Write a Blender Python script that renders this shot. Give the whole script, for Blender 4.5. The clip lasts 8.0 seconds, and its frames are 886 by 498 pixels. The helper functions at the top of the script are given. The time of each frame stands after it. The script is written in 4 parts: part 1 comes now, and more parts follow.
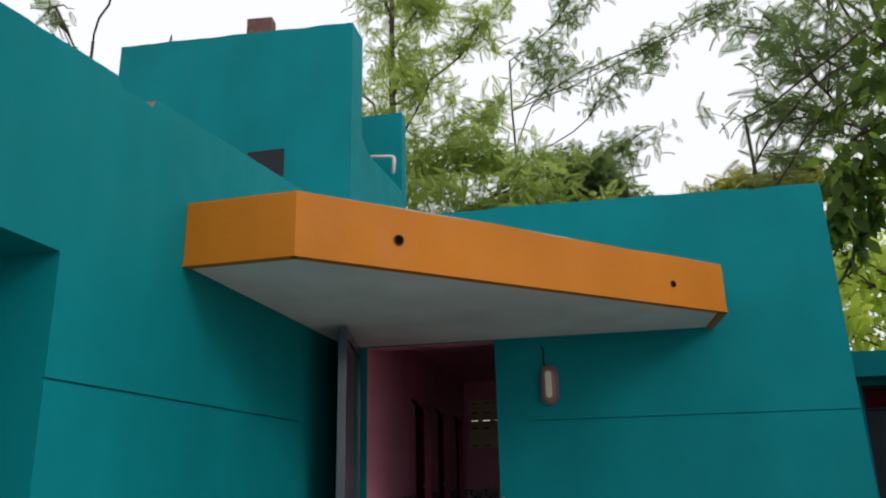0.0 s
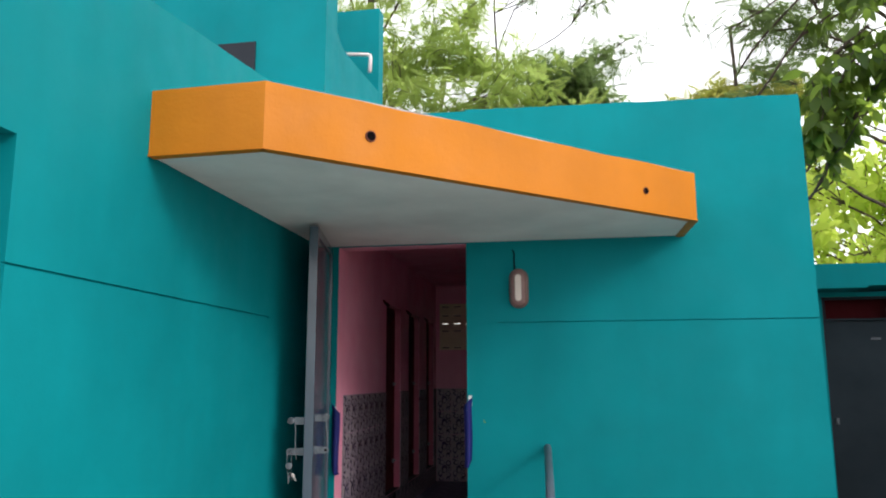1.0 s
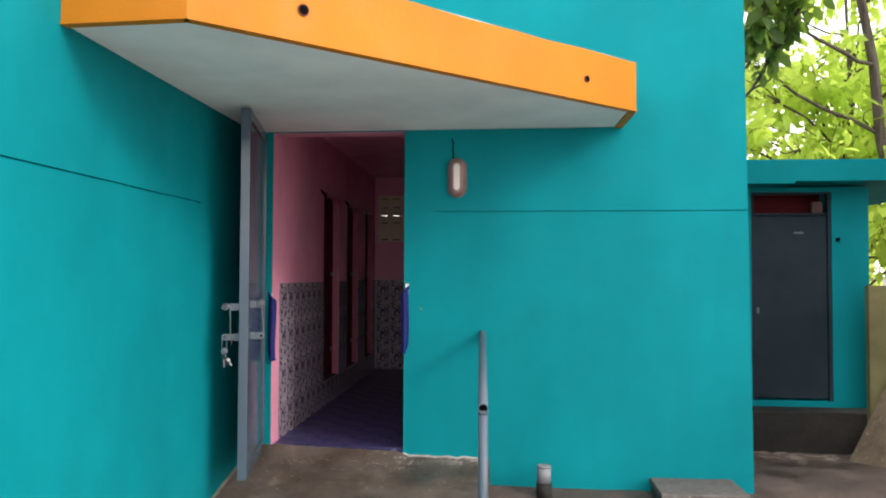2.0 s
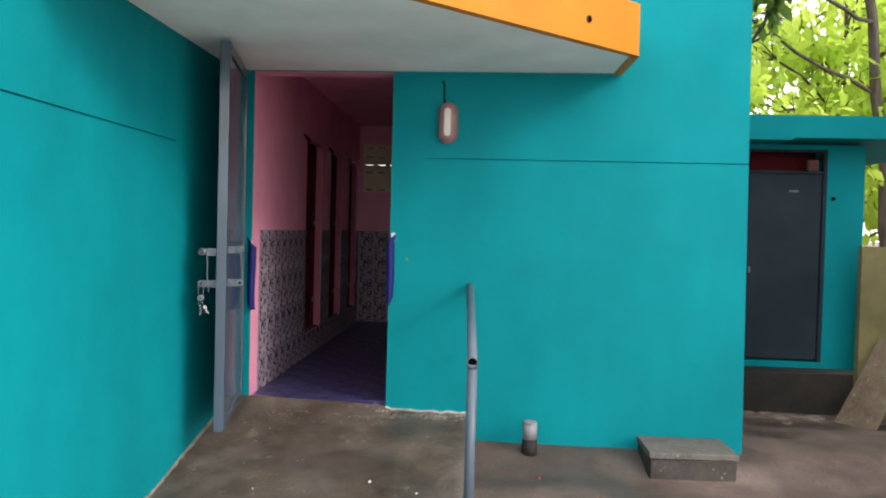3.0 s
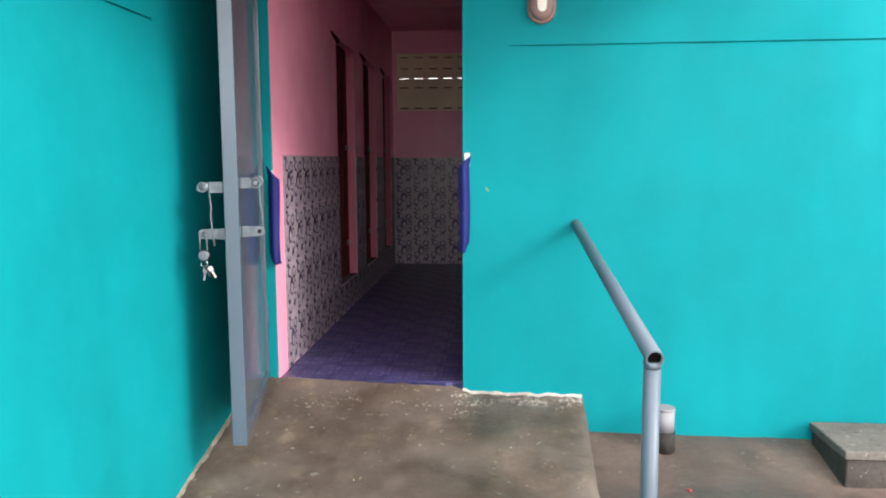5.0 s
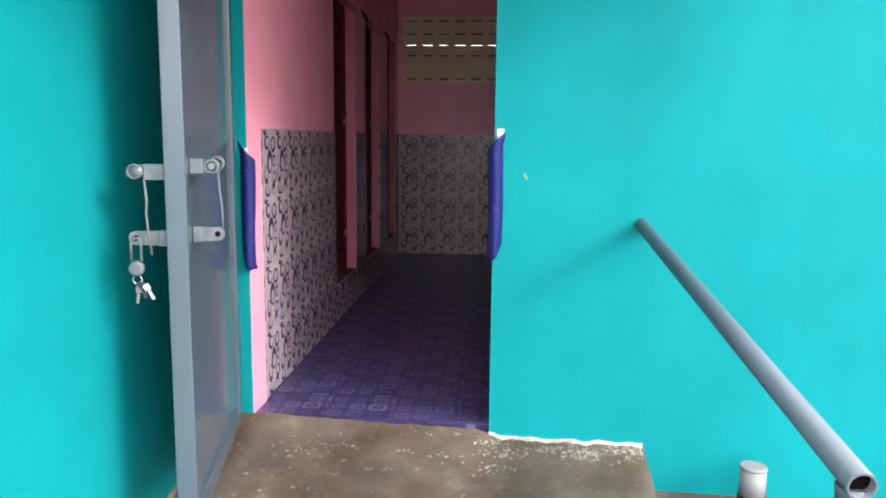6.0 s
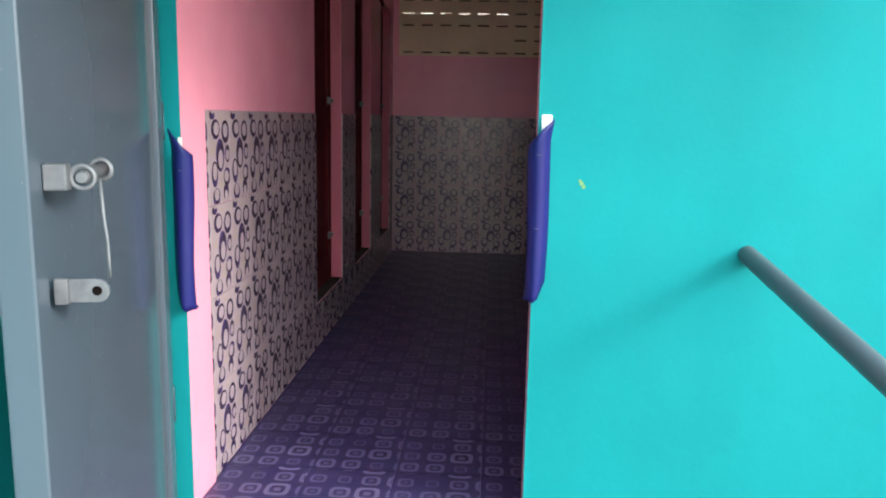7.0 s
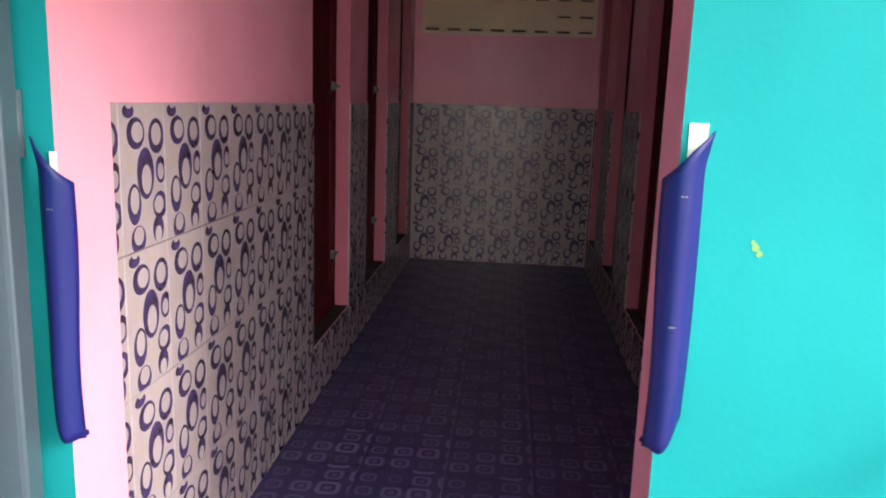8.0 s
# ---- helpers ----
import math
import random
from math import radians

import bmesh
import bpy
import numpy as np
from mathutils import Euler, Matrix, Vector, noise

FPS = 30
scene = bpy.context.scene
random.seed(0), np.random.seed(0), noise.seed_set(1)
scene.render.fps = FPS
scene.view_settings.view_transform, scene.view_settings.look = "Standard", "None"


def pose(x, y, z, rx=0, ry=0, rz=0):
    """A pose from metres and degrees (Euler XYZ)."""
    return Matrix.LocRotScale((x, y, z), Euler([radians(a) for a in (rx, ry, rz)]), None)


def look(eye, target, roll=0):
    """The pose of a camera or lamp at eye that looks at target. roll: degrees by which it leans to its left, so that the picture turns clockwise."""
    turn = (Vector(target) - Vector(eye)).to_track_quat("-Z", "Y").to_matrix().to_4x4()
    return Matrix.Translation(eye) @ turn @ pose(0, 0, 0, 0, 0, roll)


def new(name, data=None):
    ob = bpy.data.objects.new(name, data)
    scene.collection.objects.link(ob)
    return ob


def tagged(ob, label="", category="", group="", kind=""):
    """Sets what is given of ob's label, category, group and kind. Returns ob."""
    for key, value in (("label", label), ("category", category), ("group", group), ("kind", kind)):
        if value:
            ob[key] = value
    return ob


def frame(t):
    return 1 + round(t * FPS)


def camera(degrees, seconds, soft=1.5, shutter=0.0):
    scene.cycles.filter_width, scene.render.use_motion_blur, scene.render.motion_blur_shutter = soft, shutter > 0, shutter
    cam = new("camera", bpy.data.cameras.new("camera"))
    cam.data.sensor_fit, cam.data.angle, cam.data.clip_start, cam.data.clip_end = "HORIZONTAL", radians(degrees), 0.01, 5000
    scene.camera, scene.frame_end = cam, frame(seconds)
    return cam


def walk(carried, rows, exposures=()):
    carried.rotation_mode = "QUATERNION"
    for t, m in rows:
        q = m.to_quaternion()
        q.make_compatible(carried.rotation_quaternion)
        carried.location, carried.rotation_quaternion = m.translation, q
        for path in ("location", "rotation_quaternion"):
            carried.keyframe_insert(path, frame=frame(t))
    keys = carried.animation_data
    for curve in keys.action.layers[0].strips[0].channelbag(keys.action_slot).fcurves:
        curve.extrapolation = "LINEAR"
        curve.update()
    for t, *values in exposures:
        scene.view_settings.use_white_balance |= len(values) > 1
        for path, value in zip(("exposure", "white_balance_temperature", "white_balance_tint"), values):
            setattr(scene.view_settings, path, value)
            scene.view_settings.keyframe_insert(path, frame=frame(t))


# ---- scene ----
cam = camera(60.1, 8.0, soft=2.0)
PATH = [
    (0, (-0.298, 0.163, 1.464), (-0.695, 2.038, 2.035), -1.3),
    (0.5, (-0.282, 0.178, 1.446), (-0.68, 2.084, 1.904), -0.4),
    (1, (-0.282, 0.206, 1.428), (-0.632, 2.146, 1.764), -0.1),
    (1.5, (-0.272, 0.23, 1.408), (-0.533, 2.203, 1.604), -0.1),
    (2, (-0.264, 0.262, 1.378), (-0.467, 2.251, 1.445), 0.2),
    (3.3, (-0.399, 0.602, 1.329), (-0.551, 2.596, 1.275), 1.6),
    (3.5, (-0.484, 0.702, 1.324), (-0.64, 2.695, 1.265), 1.1),
    (4, (-0.634, 1.05, 1.285), (-0.797, 3.038, 1.146), 0.4),
    (4.2, (-0.654, 1.231, 1.294), (-0.842, 3.216, 1.14), -0.0),
    (5.3, (-0.919, 2.263, 1.27), (-1.114, 4.237, 1.013), -0.3),
    (5.5, (-0.944, 2.469, 1.275), (-1.136, 4.442, 1.006), -0.0),
    (6, (-1.044, 2.896, 1.272), (-1.237, 4.866, 0.985), 0.6),
    (6.5, (-1.159, 3.332, 1.283), (-1.32, 5.301, 0.975), 0.3),
    (7, (-1.217, 3.837, 1.297), (-1.385, 5.801, 0.958), 1.2),
    (7.5, (-1.339, 4.347, 1.305), (-1.527, 6.305, 0.942), 2.6),
    (8, (-1.376, 4.783, 1.331), (-1.585, 6.736, 0.95), 2.0),
]
EXPOSURES = [(0, -1.87, 6350, 10), (0.5, -1.33, 6350, 10), (1, -0.85, 6350, 10), (1.5, -0.59, 6350, 10), (2, -0.38, 6350, 10), (3.5, -0.27, 6350, 10), (4, -0.12, 6400, 10),
             (5.5, 0.76, 6450, 9), (6.5, 0.83, 6600, 8), (7, 0.92, 6700, 8), (7.5, 1.08, 6850, 7), (8, 1.24, 7000, 7)]
walk(cam, [(t, look(eye, target, roll)) for t, eye, target, roll in PATH], EXPOSURES)

# ---- world and sun ----
SUN_FROM = Vector((0.84, -0.45, 0.48)).normalized()
world = bpy.data.worlds.new("sky")
scene.world = world
world.use_nodes = True
wn, wl = world.node_tree.nodes, world.node_tree.links
wn.clear()
sky = wn.new("ShaderNodeTexSky")
sky.sky_type = "NISHITA"
sky.sun_disc = False
sky.sun_elevation = math.asin(SUN_FROM.z)
sky.sun_rotation = math.atan2(SUN_FROM.x, SUN_FROM.y)
sky.dust_density = 6.0
sky.air_density = 1.2
haze = wn.new("ShaderNodeMixRGB")
haze.inputs[0].default_value = 0.8
haze.inputs[2].default_value = (30.0, 29.7, 30.4, 1)
back = wn.new("ShaderNodeBackground")
back.inputs[1].default_value = 0.15
world_out = wn.new("ShaderNodeOutputWorld")
wl.new(sky.outputs[0], haze.inputs[1])
wl.new(haze.outputs[0], back.inputs[0])
wl.new(back.outputs[0], world_out.inputs[0])

sun = new("sun", bpy.data.lights.new("sun", "SUN"))
sun.data.energy = 2.1
sun.data.angle = radians(14)
sun.data.color = (1.0, 0.98, 0.96)
sun.matrix_world = look(SUN_FROM * 30, (0, 0, 0))


# ---- materials ----
class Mat:
    """A small node-graph builder round one Principled surface."""

    def __init__(self, name, rough=0.6, metal=0.0, spec=0.5):
        self.m = bpy.data.materials.new(name)
        self.m.use_nodes = True
        self.n, self.l = self.m.node_tree.nodes, self.m.node_tree.links
        self.p = self.n["Principled BSDF"]
        self.p.inputs["Roughness"].default_value = rough
        self.p.inputs["Metallic"].default_value = metal
        self.p.inputs["Specular IOR Level"].default_value = spec
        self.co = self.n.new("ShaderNodeTexCoord")

    def link(self, a, b):
        self.l.new(a, b)

    def noise(self, scale, detail=4, rough=0.55, coord="Object", stretch=None):
        t = self.n.new("ShaderNodeTexNoise")
        t.inputs["Scale"].default_value = scale
        t.inputs["Detail"].default_value = detail
        t.inputs["Roughness"].default_value = rough
        src = self.co.outputs[coord]
        if stretch:
            mp = self.n.new("ShaderNodeMapping")
            mp.inputs["Scale"].default_value = stretch
            self.link(src, mp.inputs[0])
            src = mp.outputs[0]
        self.link(src, t.inputs["Vector"])
        return t.outputs["Fac"]

    def ramp(self, fac, stops):
        r = self.n.new("ShaderNodeValToRGB")
        el = r.color_ramp.elements
        while len(el) < len(stops):
            el.new(0.5)
        for e, (pos, col) in zip(el, stops):
            e.position = pos
            e.color = (*col, 1) if len(col) == 3 else col
        self.link(fac, r.inputs[0])
        return r.outputs[0]

    def mix(self, fac, a, b, mode="MIX"):
        x = self.n.new("ShaderNodeMixRGB")
        x.blend_type = mode
        for i, v in ((0, fac), (1, a), (2, b)):
            if isinstance(v, (int, float)):
                x.inputs[i].default_value = v
            elif isinstance(v, tuple):
                x.inputs[i].default_value = (*v, 1)
            else:
                self.link(v, x.inputs[i])
        return x.outputs[0]

    def math(self, op, a, b=0.0, clamp=False):
        x = self.n.new("ShaderNodeMath")
        x.operation = op
        x.use_clamp = clamp
        for i, v in ((0, a), (1, b)):
            if isinstance(v, (int, float)):
                x.inputs[i].default_value = v
            else:
                self.link(v, x.inputs[i])
        return x.outputs[0]

    def bump(self, height, strength, dist):
        b = self.n.new("ShaderNodeBump")
        b.inputs["Strength"].default_value = strength
        b.inputs["Distance"].default_value = dist
        self.link(height, b.inputs["Height"])
        self.link(b.outputs[0], self.p.inputs["Normal"])

    def color(self, c):
        if isinstance(c, tuple):
            self.p.inputs["Base Color"].default_value = (*c, 1)
        else:
            self.link(c, self.p.inputs["Base Color"])
        return self

    def rough(self, c):
        self.link(c, self.p.inputs["Roughness"])


def dark(c, k):
    return tuple(v * k for v in c)


def paint(name, c, rough=0.55, relief=0.35, stain=0.12, spec=0.35):
    """Brushed emulsion or enamel over trowelled plaster."""
    m = Mat(name, rough, spec=spec)
    broad = m.ramp(m.noise(1.3, 5), [(0.3, dark(c, 1 - stain)), (0.7, tuple(min(1, v * (1 + stain * 0.6)) for v in c))])
    streak = m.ramp(m.noise(3.0, 3, stretch=(1, 1, 0.12)), [(0.35, (0.9, 0.9, 0.9)), (0.6, (1, 1, 1))])
    col = m.mix(0.6, broad, streak, "MULTIPLY")
    m.color(col)
    h = m.math("ADD", m.math("MULTIPLY", m.noise(7, 3), 1.0), m.math("MULTIPLY", m.noise(90, 4), 0.25))
    m.bump(h, relief, 0.012)
    m.rough(m.ramp(m.noise(4, 3), [(0.3, (rough - 0.1,) * 3), (0.7, (rough + 0.12,) * 3)]))
    return m.m


TEAL = (0.003, 0.221, 0.245)
PINK = (0.79, 0.315, 0.43)
m_teal = paint("teal paint", TEAL, 0.65, 0.15, spec=0.1)
m_orange = paint("orange paint", (0.56, 0.185, 0.008), 0.55, spec=0.22)
m_pink = paint("pink enamel paint", PINK, 0.40, 0.2, spec=0.42)
m_rose = paint("deep rose reveal colour", (0.40, 0.095, 0.145), 0.45, 0.2, spec=0.4)
m_soffit = paint("white soffit paint", (0.88, 0.84, 0.82), 0.7, 0.4)
m_cream = paint("cream cement paint", (0.76, 0.64, 0.46), 0.8, 0.5)
m_olive = paint("weathered ochre limewash", (0.21, 0.18, 0.08), 0.9, 0.8, 0.45)
m_maroon = paint("maroon door enamel", (0.085, 0.009, 0.013), 0.7, 0.15, spec=0.08)
m_white = paint("white plastic", (0.78, 0.77, 0.74), 0.4, 0.05, 0.05)


def metal_paint(name, c, rough=0.35):
    m = Mat(name, rough, spec=0.5)
    col = m.ramp(m.noise(1.4, 2, stretch=(1, 1, 0.25)), [(0.3, dark(c, 0.88)), (0.7, tuple(v * 1.1 for v in c))])
    chips = m.ramp(m.noise(60, 2), [(0.70, (0, 0, 0)), (0.73, (1, 1, 1))])
    m.color(m.mix(m.math("MULTIPLY", chips, 0.08), col, (0.40, 0.38, 0.34)))
    m.bump(m.noise(5, 2), 0.05, 0.01)
    m.rough(m.ramp(m.noise(2, 2), [(0.3, (rough - 0.05,) * 3), (0.7, (rough + 0.06,) * 3)]))
    return m.m


m_grey = metal_paint("grey enamel steel", (0.062, 0.088, 0.116), 0.15)
# grey enamel with the outbuilding's shade put into a darker base colour
m_grey_dark = paint("shade-darkened dull grey enamel", (0.026, 0.037, 0.046), 0.75, 0.1, 0.3, spec=0.12)
m_rail = metal_paint("grey enamel pipe", (0.076, 0.098, 0.124), 0.42)
m_hatch = metal_paint("blackened steel", (0.008, 0.012, 0.02), 0.75)
m_zinc = Mat("dull zinc hardware", 0.45, 0.3)
m_zinc.color(m_zinc.ramp(m_zinc.noise(30, 3), [(0.3, (0.085, 0.10, 0.115)), (0.7, (0.145, 0.16, 0.178))]))
m_zinc = m_zinc.m
m_bright = Mat("bright steel key", 0.25, 0.9).color((0.55, 0.55, 0.54)).m
m_black = Mat("flat black", 0.9, spec=0.03).color((0.005, 0.004, 0.004)).m


def concrete(name, a, b, wet=0.35, relief=0.6, specks=0.4, patch=None):
    m = Mat(name, 0.7, spec=0.4)
    broad = m.noise(0.9, 6, 0.6)
    col = m.ramp(broad, [(0.28, dark(a, 0.7)), (0.5, a), (0.72, b)])
    fine = m.ramp(m.noise(45, 4, 0.7), [(0.3, (0.72, 0.72, 0.72)), (0.75, (1.12, 1.1, 1.06))])
    col = m.mix(1.0, col, fine, "MULTIPLY")
    if patch:
        col = m.mix(m.ramp(m.noise(2.6, 4, 0.6), [(0.42, (0, 0, 0)), (0.6, (1, 1, 1))]), col, patch)
        col = m.mix(m.ramp(m.noise(8, 4, 0.6), [(0.58, (0, 0, 0)), (0.72, (0.45, 0.45, 0.45))]), col, (0.22, 0.17, 0.115))
    mid = m.ramp(m.noise(5.5, 5, 0.65), [(0.32, (0.66, 0.64, 0.62)), (0.5, (0.95, 0.94, 0.93)), (0.7, (1.22, 1.2, 1.17))])
    col = m.mix(0.85, col, mid, "MULTIPLY")
    damp = m.ramp(m.noise(1.7, 4), [(0.42, (1, 1, 1)), (0.62, (0.62, 0.6, 0.58))])
    col = m.mix(0.8, col, damp, "MULTIPLY")
    spots = m.ramp(m.noise(23, 2), [(0.685, (0, 0, 0)), (0.71, (1, 1, 1))])
    col = m.mix(m.math("MULTIPLY", spots, specks), col, (0.42, 0.39, 0.34))
    m.color(col)
    m.rough(m.ramp(m.noise(1.7, 4), [(0.42, (0.8, 0.8, 0.8)), (0.62, (wet, wet, wet))]))
    m.bump(m.math("ADD", m.noise(18, 5), m.math("MULTIPLY", m.noise(130, 3), 0.4)), relief, 0.012)
    return m.m


m_ramp = concrete("damp brown concrete", (0.108, 0.078, 0.058), (0.178, 0.138, 0.107), patch=(0.125, 0.097, 0.080), specks=0.25)
m_ground = concrete("trodden earth and cement", (0.135, 0.096, 0.079), (0.230, 0.172, 0.142), specks=0.2)
m_block_dark = concrete("dark brown cement", (0.06, 0.049, 0.043), (0.135, 0.112, 0.098), 0.6)
m_block = concrete("rough cement block", (0.16, 0.142, 0.128), (0.27, 0.25, 0.225), 0.7)
# mossy cement taken almost to black, with deep shade put into its colour
m_plinth = concrete("shade-darkened damp mossy cement", (0.022, 0.018, 0.014), (0.05, 0.041, 0.03), 0.6, specks=0.0)
m_splash = concrete("trodden whitewash", (0.27, 0.235, 0.19), (0.46, 0.42, 0.36), 0.8)
m_lime = concrete("splashed whitewash", (0.52, 0.50, 0.47), (0.80, 0.78, 0.75), 0.8)
m_splash_white = concrete("smeared whitewash", (0.36, 0.33, 0.29), (0.62, 0.59, 0.55), 0.8)
m_apron = concrete("pale cement for bounced light", (0.46, 0.43, 0.39), (0.62, 0.59, 0.55), 0.8, 0.4)
m_brick = concrete("weathered red brick", (0.20, 0.10, 0.09), (0.30, 0.17, 0.16), 0.8)
m_rubble = concrete("sun-pale mortar", (0.26, 0.20, 0.16), (0.42, 0.35, 0.29), 0.9)
m_wood = concrete("old grey-brown board", (0.25, 0.18, 0.12), (0.36, 0.28, 0.20), 0.8)


def tile_mat():
    """Glazed cream wall tile with overlapping violet ovals, one group to a tile."""
    m = Mat("oval-pattern glazed tile", 0.24, spec=0.28)
    sep = m.n.new("ShaderNodeSeparateXYZ")
    m.link(m.co.outputs["Object"], sep.inputs[0])
    u = m.math("FLOORED_MODULO", sep.outputs[0], 0.2)
    v = sep.outputs[2]
    com = m.n.new("ShaderNodeCombineXYZ")
    m.link(u, com.inputs[0])
    m.link(v, com.inputs[1])

    def disc(cx, cy, a, b):
        mp = m.n.new("ShaderNodeVectorMath")
        mp.operation = "SUBTRACT"
        m.link(com.outputs[0], mp.inputs[0])
        mp.inputs[1].default_value = (cx, cy, 0)
        sc = m.n.new("ShaderNodeVectorMath")
        sc.operation = "MULTIPLY"
        m.link(mp.outputs[0], sc.inputs[0])
        sc.inputs[1].default_value = (1 / a, 1 / b, 0)
        ln = m.n.new("ShaderNodeVectorMath")
        ln.operation = "LENGTH"
        m.link(sc.outputs[0], ln.inputs[0])
        return m.math("LESS_THAN", ln.outputs["Value"], 1.0)

    # centre x, centre height, half width, half height, hole shift x, hole shift z, hole size
    violet = [(0.024, 0.246, 0.019, 0.033, 0.004, 0.002, 0.70), (0.070, 0.237, 0.018, 0.038, 0.000, 0.004, 0.68),
              (0.043, 0.160, 0.019, 0.055, 0.002, -0.013, 0.62), (0.078, 0.163, 0.012, 0.030, 0.000, -0.004, 0.66),
              (0.016, 0.100, 0.0145, 0.043, 0.001, 0.008, 0.70), (0.074, 0.086, 0.017, 0.030, -0.003, 0.001, 0.70),
              (0.022, 0.024, 0.016, 0.030, 0.001, 0.008, 0.72), (0.068, 0.034, 0.013, 0.030, 0.000, -0.012, 0.66),
              (0.010, 0.291, 0.012, 0.014, 0.002, 0.012, 0.55)]
    pale = [(0.010, 0.188, 0.009, 0.022, 0.0, 0.004, 0.72), (0.046, 0.078, 0.010, 0.025, 0.0, 0.003, 0.74),
            (0.050, 0.290, 0.010, 0.013, 0.0, 0.003, 0.7), (0.084, 0.292, 0.007, 0.012, 0.0, 0.002, 0.7),
            (0.091, 0.022, 0.008, 0.022, 0.0, 0.003, 0.7)]

    def rings(rows):
        total = None
        for cx, cy, a, b, dx, dz, k in rows:
            cx, a, dx, k = cx * 2 + 0.022, a * 2.02, dx * 1.9, k * 0.92
            ring = m.math("SUBTRACT", disc(cx, cy, a, b), disc(cx + dx, cy + dz, a * k, b * k), clamp=True)
            total = ring if total is None else m.math("MAXIMUM", total, ring)
        return total

    info = m.n.new("ShaderNodeObjectInfo")
    ground = m.ramp(m.noise(9, 3), [(0.3, (0.275, 0.22, 0.25)), (0.7, (0.345, 0.285, 0.315))])
    ground = m.mix(m.math("MULTIPLY", info.outputs["Random"], 0.14), ground, (0.32, 0.28, 0.27))
    ink = m.ramp(m.noise(35, 2), [(0.35, (0.032, 0.022, 0.045)), (0.7, (0.055, 0.035, 0.12))])
    col = m.mix(m.math("MULTIPLY", rings(pale), 0.62), ground, (0.33, 0.27, 0.20))
    col = m.mix(rings(violet), col, ink)
    m.color(col)
    m.bump(m.noise(40, 2), 0.03, 0.004)
    return m.m


def floor_mat():
    """Purple floor tile with printed rounded squares."""
    m = Mat("purple printed floor tile", 0.3, spec=0.5)
    sep = m.n.new("ShaderNodeSeparateXYZ")
    m.link(m.co.outputs["Object"], sep.inputs[0])
    cell = 0.0909
    fu = m.math("SUBTRACT", m.math("FLOORED_MODULO", sep.outputs[0], cell), cell / 2)
    fv = m.math("SUBTRACT", m.math("FLOORED_MODULO", sep.outputs[1], cell), cell / 2)
    au, av = m.math("POWER", m.math("ABSOLUTE", fu), 4.0), m.math("POWER", m.math("ABSOLUTE", fv), 4.0)
    r = m.math("POWER", m.math("ADD", au, av), 0.25)
    com = m.n.new("ShaderNodeCombineXYZ")
    m.link(m.math("FLOOR", m.math("DIVIDE", sep.outputs[0], cell)), com.inputs[0])
    m.link(m.math("FLOOR", m.math("DIVIDE", sep.outputs[1], cell)), com.inputs[1])
    wh = m.n.new("ShaderNodeTexWhiteNoise")
    m.link(com.outputs[0], wh.inputs["Vector"])
    k = wh.outputs["Value"]
    outer = m.math("ADD", 0.020, m.math("MULTIPLY", k, 0.022))
    ring = m.math("SUBTRACT", m.math("LESS_THAN", r, outer), m.math("LESS_THAN", r, m.math("MULTIPLY", outer, 0.62)), clamp=True)
    core = m.math("LESS_THAN", r, m.math("MULTIPLY", outer, 0.3))
    base = m.ramp(m.noise(6, 4), [(0.3, (0.027, 0.023, 0.085)), (0.7, (0.041, 0.035, 0.115))])
    col = m.mix(m.math("MULTIPLY", ring, m.math("ADD", 0.15, m.math("MULTIPLY", k, 0.4))), base, (0.22, 0.20, 0.36))
    col = m.mix(m.math("MULTIPLY", core, m.math("MULTIPLY", k, 0.4)), col, (0.24, 0.20, 0.36))
    dust = m.ramp(m.noise(2.5, 5), [(0.5, (0, 0, 0)), (0.8, (1, 1, 1))])
    m.color(m.mix(m.math("MULTIPLY", dust, 0.25), col, (0.20, 0.165, 0.14)))
    m.rough(m.ramp(m.noise(5, 3), [(0.3, (0.25,) * 3), (0.7, (0.48,) * 3)]))
    return m.m


m_tile = tile_mat()
m_floor = floor_mat()

mm = Mat("blue film", 0.42, spec=0.2)
mm.color(mm.ramp(mm.noise(3, 3, stretch=(6, 1, 1)), [(0.35, (0.005, 0.014, 0.10)), (0.65, (0.014, 0.012, 0.12))]))
mm.bump(mm.noise(9, 3), 0.15, 0.01)
m_blue = mm.m
mm = Mat("brown-pink lamp plastic", 0.4)
mm.color(mm.ramp(mm.noise(12, 3), [(0.3, (0.21, 0.115, 0.105)), (0.7, (0.29, 0.165, 0.148))]))
m_lampbody = mm.m
mm = Mat("frosted lamp glass", 0.3)
mm.color((0.72, 0.62, 0.55))
m_lampglass = mm.m
m_stub = paint("dusty grey plastic", (0.25, 0.25, 0.265), 0.6, 0.1, 0.2)


def leaf_mat(name, a, b, glow):
    m = Mat(name, 0.5, spec=0.35)
    geo = m.n.new("ShaderNodeNewGeometry")
    col = m.ramp(geo.outputs["Random Per Island"], [(0.0, a), (1.0, b)])
    m.color(col)
    tr = m.n.new("ShaderNodeBsdfTranslucent")
    m.link(m.mix(0.65, col, glow), tr.inputs["Color"])
    mx = m.n.new("ShaderNodeMixShader")
    mx.inputs[0].default_value = 0.68
    m.link(m.p.outputs[0], mx.inputs[1])
    m.link(tr.outputs[0], mx.inputs[2])
    m.link(mx.outputs[0], m.n["Material Output"].inputs["Surface"])
    return m.m


